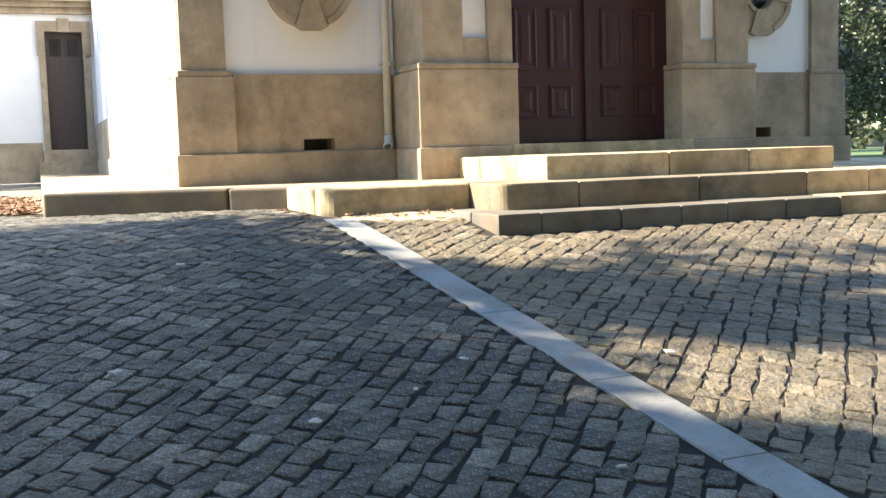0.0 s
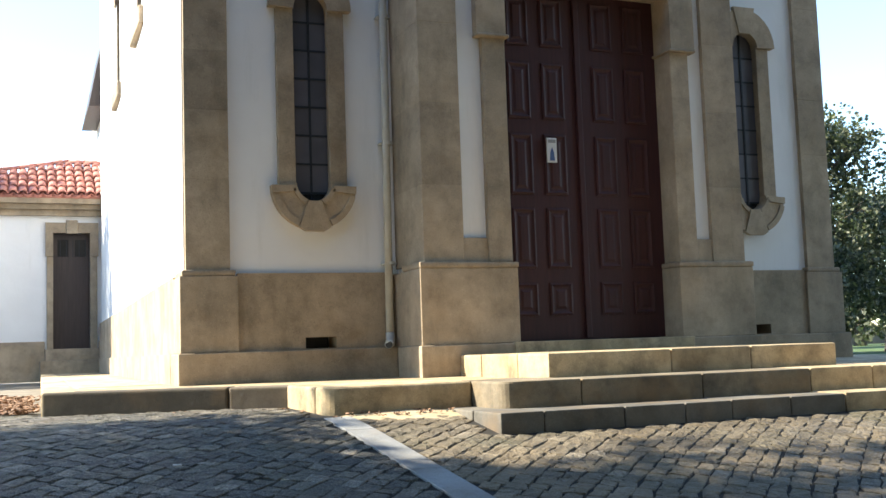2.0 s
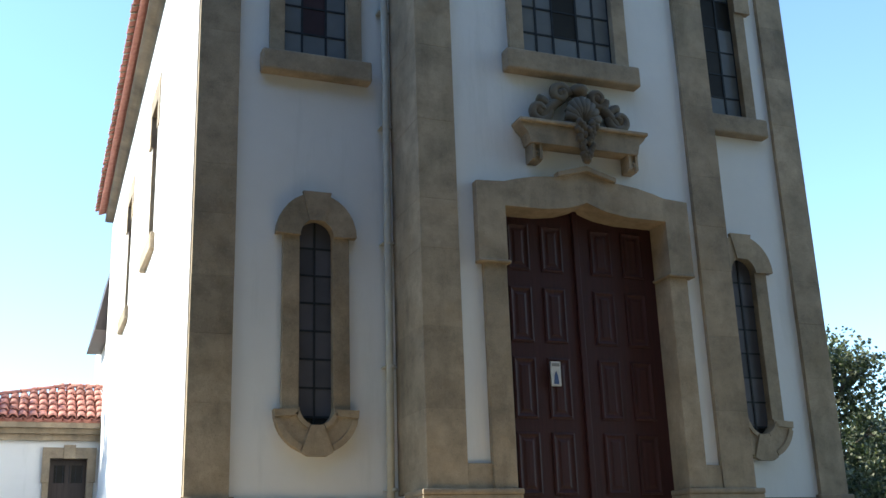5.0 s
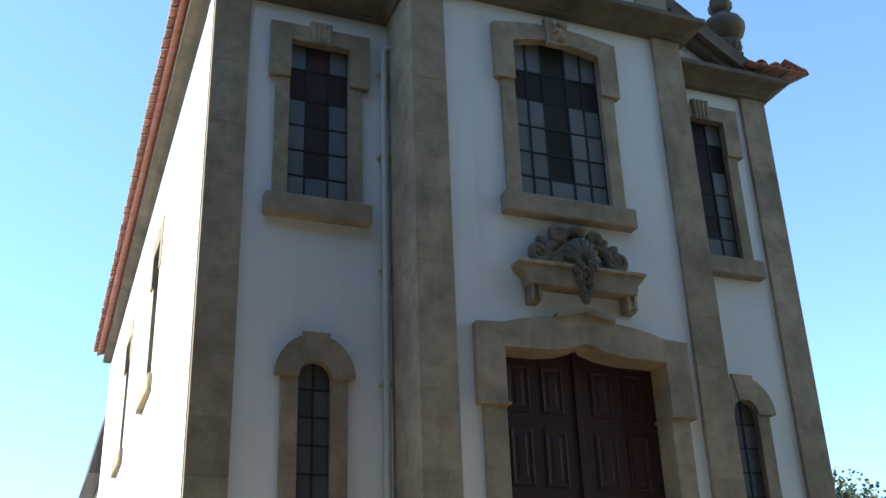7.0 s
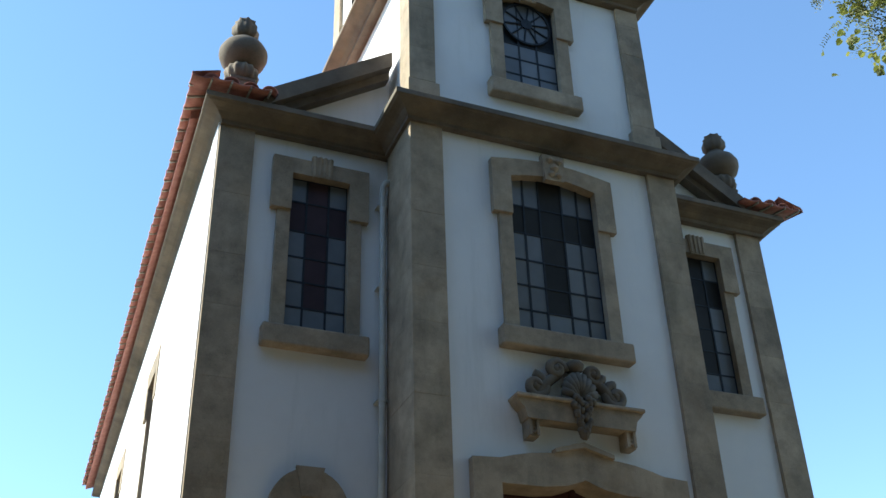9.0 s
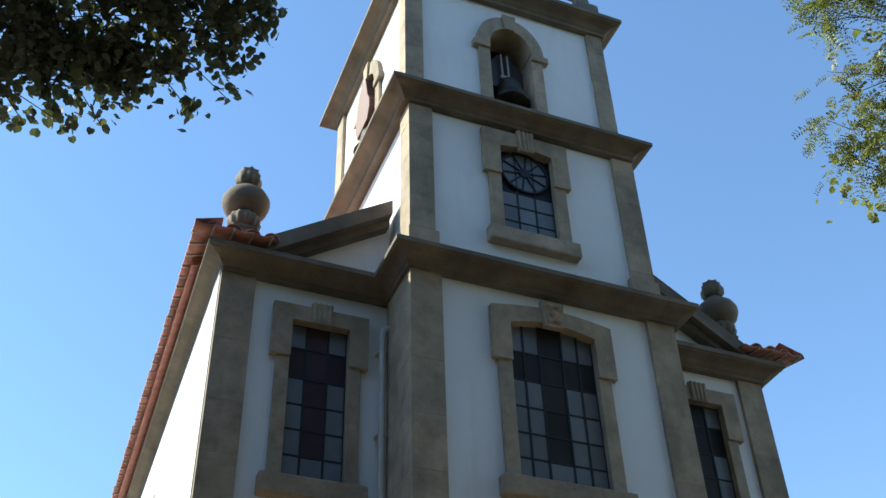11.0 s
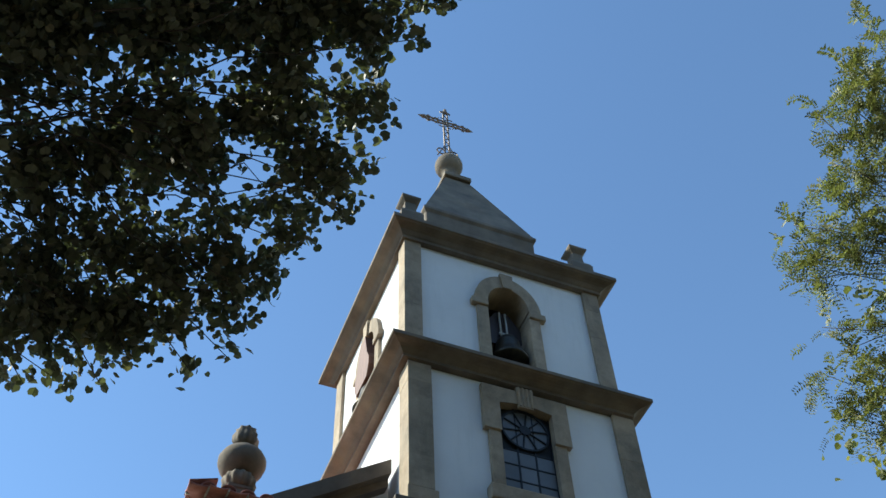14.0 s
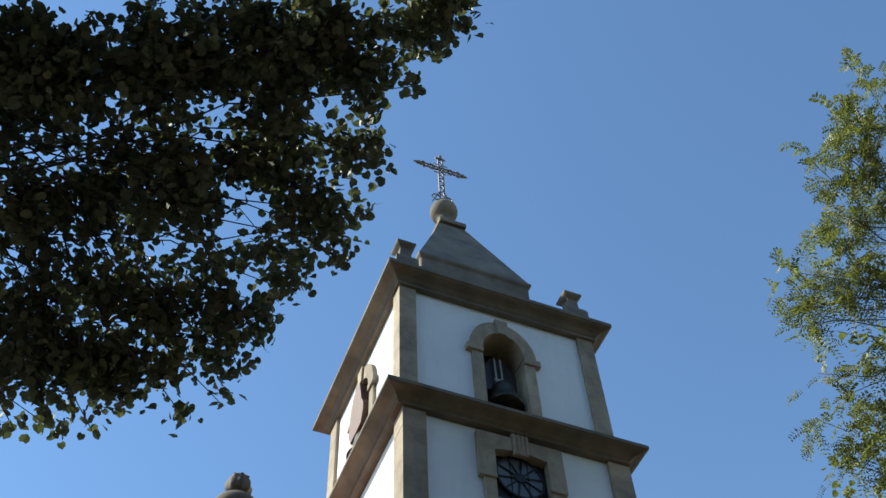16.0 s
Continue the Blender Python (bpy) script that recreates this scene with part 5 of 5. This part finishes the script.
# the linden over the camera's shoulder
linden = base("linden_tree", (-4.6, 5.0, gz(-4.6, 5.0)), "dark shady linden tree with drooping leafy branches", "tree")
over = [(-0.95, 3.43, 6.03, 0.6), (-0.34, 3.21, 6.21, 0.6), (0.25, 2.95, 6.34, 0.55), (0.62, 2.78, 6.37, 0.42), (1.08, 2.49, 6.43, 0.22), (-0.77, 4.0, 5.69, 0.55), (-0.13, 3.86, 5.84, 0.55), (0.42, 3.52, 6.03, 0.45), (0.78, 3.67, 5.92, 0.2), (-0.57, 4.53, 5.3, 0.45), (-0.04, 4.4, 5.5, 0.42), (0.36, 4.25, 5.54, 0.3), (0.72, 4.0, 5.67, 0.22), (-0.62, 4.85, 5.08, 0.25), (-0.16, 4.78, 5.16, 0.22), (0.3, 4.62, 5.22, 0.2)]
over += [(0.45, 4.5, 5.3, 0.14), (0.0, 4.75, 5.15, 0.2), (-0.4, 4.85, 5.05, 0.2), (0.95, 3.3, 6.1, 0.16), (0.63, 4.4, 5.4, 0.14), (0.95, 3.75, 5.85, 0.13), (1.2, 2.35, 6.45, 0.15), (0.9, 2.9, 6.3, 0.22), (-0.81, 4.15, 5.45, 0.21), (-0.47, 4.0, 5.6, 0.19), (-0.68, 4.52, 5.17, 0.19), (-0.29, 4.31, 5.38, 0.19), (0.09, 4.4, 5.32, 0.16), (-0.32, 4.69, 5.05, 0.2), (-0.02, 4.67, 5.08, 0.18), (-0.63, 4.82, 4.9, 0.16)]
tips = [(1.09, 3.53, 5.83, 0.06), (1.03, 3.85, 5.63, 0.07), (0.71, 4.25, 5.39, 0.07), (0.83, 4.08, 5.5, 0.06), (0.65, 4.55, 5.14, 0.06), (0.58, 4.7, 5.01, 0.06), (0.37, 4.81, 4.94, 0.06), (0.01, 4.84, 4.92, 0.08), (-0.12, 4.96, 4.79, 0.05), (-0.37, 4.98, 4.76, 0.07), (-0.54, 5.02, 4.7, 0.07), (1.19, 2.57, 6.29, 0.07), (1.12, 2.79, 6.21, 0.06), (1.02, 3.24, 6.0, 0.06), (0.9, 3.69, 5.76, 0.08), (0.51, 4.41, 5.28, 0.06)]
r = random.Random(21)
crown, boughs = [], []
for i in range(240):
    a, q = r.uniform(0, 2 * math.pi), math.sqrt(r.uniform(0, 1))
    x, y = -5.0 + 4.4 * q * math.cos(a), 6.4 + 5.6 * q * math.sin(a)
    z = r.uniform(4.6, 5.2 + 5.0 * (1 - q * q))
    if x > -0.42 * y - 0.5:
        continue
    h = z + 0.5
    if y - 0.465 * h > (7.1 if x + 1.097 * h < 1.2 else 6.3):  # the terrace lies in full sun
        continue
    sx, sy = x + 1.097 * h, y - 0.465 * h
    d = sy + 0.424 * (sx - 3.3)
    open_side = sx > 0.9 and sy > 2.0
    if open_side and (2.95 < d < 4.75 and sx > 1.2 or d > 5.6 and sx > 3.2 and r.random() < 0.75):  # gaps in the crown let bands of sun through
        continue
    if open_side:
        boughs.append((x, y, z, r.uniform(0.15, 0.28)))
    else:
        crown.append((x, y, z, r.uniform(0.6, 0.95)))
for d, sx0, sx1, q in ((5.1, 2.2, 5.6, 0.24), (2.45, 1.6, 6.5, 0.5), (5.55, 1.9, 3.3, 0.2), (1.7, 1.2, 6.0, 0.6), (2.95, 1.8, 6.0, 0.26), (4.8, 1.8, 2.9, 0.14), (3.4, 1.3, 2.1, 0.18), (3.8, 1.3, 2.0, 0.18), (4.3, 1.3, 2.1, 0.18), (6.05, 2.6, 4.6, 0.08), (6.65, 3.6, 6.2, 0.07)):  # boughs between the gaps
    sx = sx0
    while sx < sx1:
        h = r.uniform(9.2, 10.6)
        sy = d - 0.424 * (sx - 3.3) + r.uniform(-0.12, 0.12)
        boughs.append((sx - 1.097 * h, sy + 0.465 * h, h - 0.5 - 0.11 * (6 - sy), q * r.uniform(0.8, 1.2)))
        sx += 0.9 * q + 0.12
for i in range(64):  # loose sprays that break the bands of sun into flecks
    sx, sy, h = r.uniform(2.4, 7.0), r.uniform(2.6, 6.6), r.uniform(7.5, 9.5)
    d = sy + 0.424 * (sx - 3.3)
    if d < 3.2 or 4.6 < d < 6.6:
        boughs.append((sx - 1.097 * h, sy + 0.465 * h, h - 0.5 - 0.11 * (6 - sy), r.uniform(0.08, 0.19)))
for i in range(5):  # the dense lower layer that keeps the near cobbles in shade
    for j in range(13):
        h = r.uniform(5.4, 8.6)
        sx, sy = -0.9 + 0.6 * i + r.uniform(-0.2, 0.2), 1.4 + 0.55 * j + r.uniform(-0.2, 0.2)
        crown.append((sx - 1.097 * h, sy + 0.465 * h, h - 0.5 - 0.11 * (6 - sy), r.uniform(0.5, 0.75) if i < 4 else r.uniform(0.3, 0.4)))
limbs(linden, (-4.6, 5.0, gz(-4.6, 5.0)), (-4.4, 4.9, 2.2), crown[::5], 0.2, 2)
HUB = (-2.0, 3.9, 5.7)
branch(linden, (-4.4, 4.9, 2.2), HUB, 0.06, 0.035, 61)
for k, c in enumerate(over + tips):
    branch(linden, HUB, c[:3], 0.009, 0.003, 62 + k)
over = [(x - 0.03, y - 0.02, z + 0.04, q * 0.8) for x, y, z, q in over]
tufts = []
for x, y, z, q in over:
    for i in range(int(5 + 26 * q)):
        v = Vector((r.gauss(0, 1), r.gauss(0, 1), r.gauss(0, 1))).normalized() * q * r.uniform(0.5, 1.0)
        tufts.append((x + v.x, y + v.y, z + v.z, r.uniform(0.08, 0.15)))
low = [c for c in over if c[2] < 5.75]
leaf_cloud("leaf_sprays", linden, [c for c in over if c[2] >= 5.75], 6800, 0.062, LEAF_DARK, 31, 0.15, 0.7)
leaf_cloud("leaf_sprays", linden, low, 2700, 0.062, LEAF_DARK, 37, 0.15, 0.7)
leaf_cloud("tip_sprays", linden, [(x - 0.03, y - 0.03, z + 0.04, 1.25 * q) for x, y, z, q in tips], 6500, 0.06, LEAF_DARK, 38, 0.06, 0.7)
leaf_cloud("foliage", linden, tufts, 2200, 0.06, LEAF_DARK, 35, 0.1, 0.7)
leaf_cloud("crown", linden, crown, 800, 0.13, LEAF_DARK, 32, 0.45, 0.7)
leaf_cloud("upper_crown", linden, boughs, 2600, 0.13, LEAF_DARK, 36, 0.22, 0.7)

# the acacia on the open side
acacia = base("acacia_tree", (11.2, 3.6, gz(11.2, 3.6)), "sunlit yellow-green acacia with fine feathery leaves", "tree")
side = [(6.14, 2.75, 9.94, 0.2), (6.06, 3.12, 9.88, 0.2), (6.05, 3.42, 9.78, 0.14), (6.3, 3.18, 9.7, 0.25), (6.02, 3.68, 9.71, 0.11), (6.33, 3.63, 9.53, 0.22), (6.55, 3.49, 9.43, 0.25), (6.29, 4.0, 9.4, 0.15), (6.57, 3.93, 9.24, 0.27), (6.25, 4.31, 9.29, 0.13), (6.17, 4.7, 9.15, 0.16), (6.38, 4.57, 9.08, 0.2), (6.63, 4.35, 9.01, 0.25), (6.85, 4.25, 8.89, 0.22), (6.16, 4.97, 9.02, 0.12), (6.39, 4.9, 8.9, 0.2)]
side += [(6.62, 4.69, 8.84, 0.18), (6.5, 5.05, 8.73, 0.11), (7.06, 4.79, 8.44, 0.15), (7.01, 5.06, 8.32, 0.17), (6.93, 5.38, 8.18, 0.16), (7.21, 5.28, 8.01, 0.25), (6.77, 5.7, 8.1, 0.13), (7.0, 5.59, 7.99, 0.18), (7.21, 5.63, 7.77, 0.2), (7.06, 5.81, 7.77, 0.11), (6.68, 5.35, 8.41, 0.06), (7.19, 5.89, 7.6, 0.09), (7.37, 5.81, 7.47, 0.09), (6.36, 5.14, 8.78, 0.07)]
r = random.Random(22)
rest = [(r.uniform(8.0, 13.5), r.uniform(0.5, 6.5), r.uniform(6.8, 11.5), r.uniform(0.6, 1.0)) for _ in range(45)]
limbs(acacia, (11.2, 3.6, gz(11.2, 3.6)), (10.9, 3.7, 3.5), rest[::3], 0.24, 3)
for k, c in enumerate(side):
    branch(acacia, (8.6, 3.8, 8.2), c[:3], 0.016, 0.004, 90 + k)
branch(acacia, (10.9, 3.7, 3.5), (8.6, 3.8, 8.2), 0.07, 0.03, 89)
frond_cloud("leaf_sprays", acacia, [(x + 0.08, y, z - 0.03, 0.9 * q) for x, y, z, q in side], 3600, LEAF_LIGHT, 33)
leaf_cloud("crown", acacia, rest, 500, 0.09, LEAF_LIGHT, 34, 0.4, 0.9)


def far_tree(x, y, h, w, seed, label, per=150, size=0.2, clumps=46, big=1.0):
    z = -0.45
    t = base("oak_tree", (x, y, z), label, "tree", "trees behind the church")
    r = random.Random(seed)
    cl = []
    for _ in range(clumps):
        a, q, s = r.uniform(0, 2 * math.pi), math.sqrt(r.uniform(0, 1)), r.uniform(0, 1)
        rad = w * (0.35 + 0.75 * math.sin(math.pi * (0.12 + 0.8 * s)))
        cl.append((x + rad * q * math.cos(a), y + rad * q * math.sin(a), z + 0.7 + (h - 1.2) * s, big * r.uniform(0.45, 0.95)))
    limbs(t, (x, y, z), (x + 0.1, y, z + 0.35 * h), cl[::4], 0.2, seed)
    leaf_cloud("crown", t, cl, per, size, LEAF_OAK, seed + 50, 0.5, 0.8)


far_tree(18.0, 20.6, 6.0, 1.5, 1, "dark green oak behind the church corner", 520, 0.092, 56)
far_tree(20.8, 21.3, 4.6, 1.6, 2, "sunlit green oak at the edge of the meadow", 480, 0.092, 50)
far_tree(23.5, 30.0, 5.6, 2.4, 3, "green oak far across the meadow", 120, 0.26)
far_tree(30.5, 33.0, 6.0, 2.8, 4, "green oak far across the meadow", 120, 0.28)
far_tree(-5.9, 26.9, 9.8, 2.9, 5, "oak shading the far end of the church's long side", 170, 0.22, 110)
far_tree(-15.5, 11.0, 11.0, 3.6, 6, "tall oak by the square", 120, 0.3)

# unseen trees added behind the eye to cut the facade's sky light
for i, (x, y) in enumerate(((-15, -6), (-8, -8), (-1, -7), (6, -8.5), (13, -7), (19, -6))):
    far_tree(x, y, 20.0, 4.4, 20 + i, "added unseen tree that blocks sky light behind the eye", 60, 0.6, 130, 1.5)

# low wall behind the meadow
wall_bm = box(20, 70, 38.0, 38.4, -0.5, 0.35, 0.03)
structure("meadow_wall", wall_bm, DARKSTONE, "low grey stone wall behind the meadow", "wall")

# ---- litter ----
litter = leaf_cloud("fallen_leaves", base("leaf_litter", (0.0, 12.0, -0.48), "drift of dry brown leaves beside the terrace", "leaves", kind="stuff"),
                    [(-0.05, 10.9 + 0.55 * i, -0.45, 0.25) for i in range(9)] + [(0.02, 11.0, -0.42, 0.2)], 3200, 0.07, DRY, 40, 0.12, 0.8)
for v in litter.data.vertices:
    v.co.z = -0.485 + 0.16 * abs(v.co.z + 0.45) + 0.03 * random.random()
kerb_litter = leaf_cloud("dry_leaves", base("kerb_litter", (2.4, 7.9, -0.47), "dry leaf crumbs lying along the kerb foot", "leaves", kind="stuff"),
                         [(1.0 + 0.25 * i, 9.55 - 0.12 * i + (0.0 if i < 5 else -0.35), -0.45, 0.12) for i in range(6)] + [(2.3 + 0.2 * i, 7.9, -0.47, 0.1) for i in range(5)], 900, 0.035, DRY, 41, 0.12, 0.8)
for v in kerb_litter.data.vertices:
    v.co.z = gz(v.co.x, min(v.co.y, 7.98)) + 0.012 + 0.02 * random.random()
r = random.Random(77)
for x, y in ((0.55, 8.1), (1.55, 4.3), (1.05, 4.1), (1.9, 4.6), (2.0, 3.35), (1.45, 6.2), (0.9, 6.7), (0.35, 4.9), (2.9, 4.4)):
    bm = bmesh.new()
    s = r.uniform(0.014, 0.032)
    bm_prism(bm, [(s * r.uniform(0.5, 1.5) * math.cos(a), s * r.uniform(0.4, 1.2) * math.sin(a)) for a in [0.698 * i for i in range(9)]], -0.003, 0.003)
    me = mesh_of("litter_scrap", bm, PALE)
    ob = tagged(new("litter_scrap", me), "small pale dry leaf scrap on the cobbles", "leaf", "scraps on the cobbles")
    ob.matrix_basis = pose(x, y, gz(x, y) + 0.022, 98, 0, r.uniform(0, 360))

lay_setts()
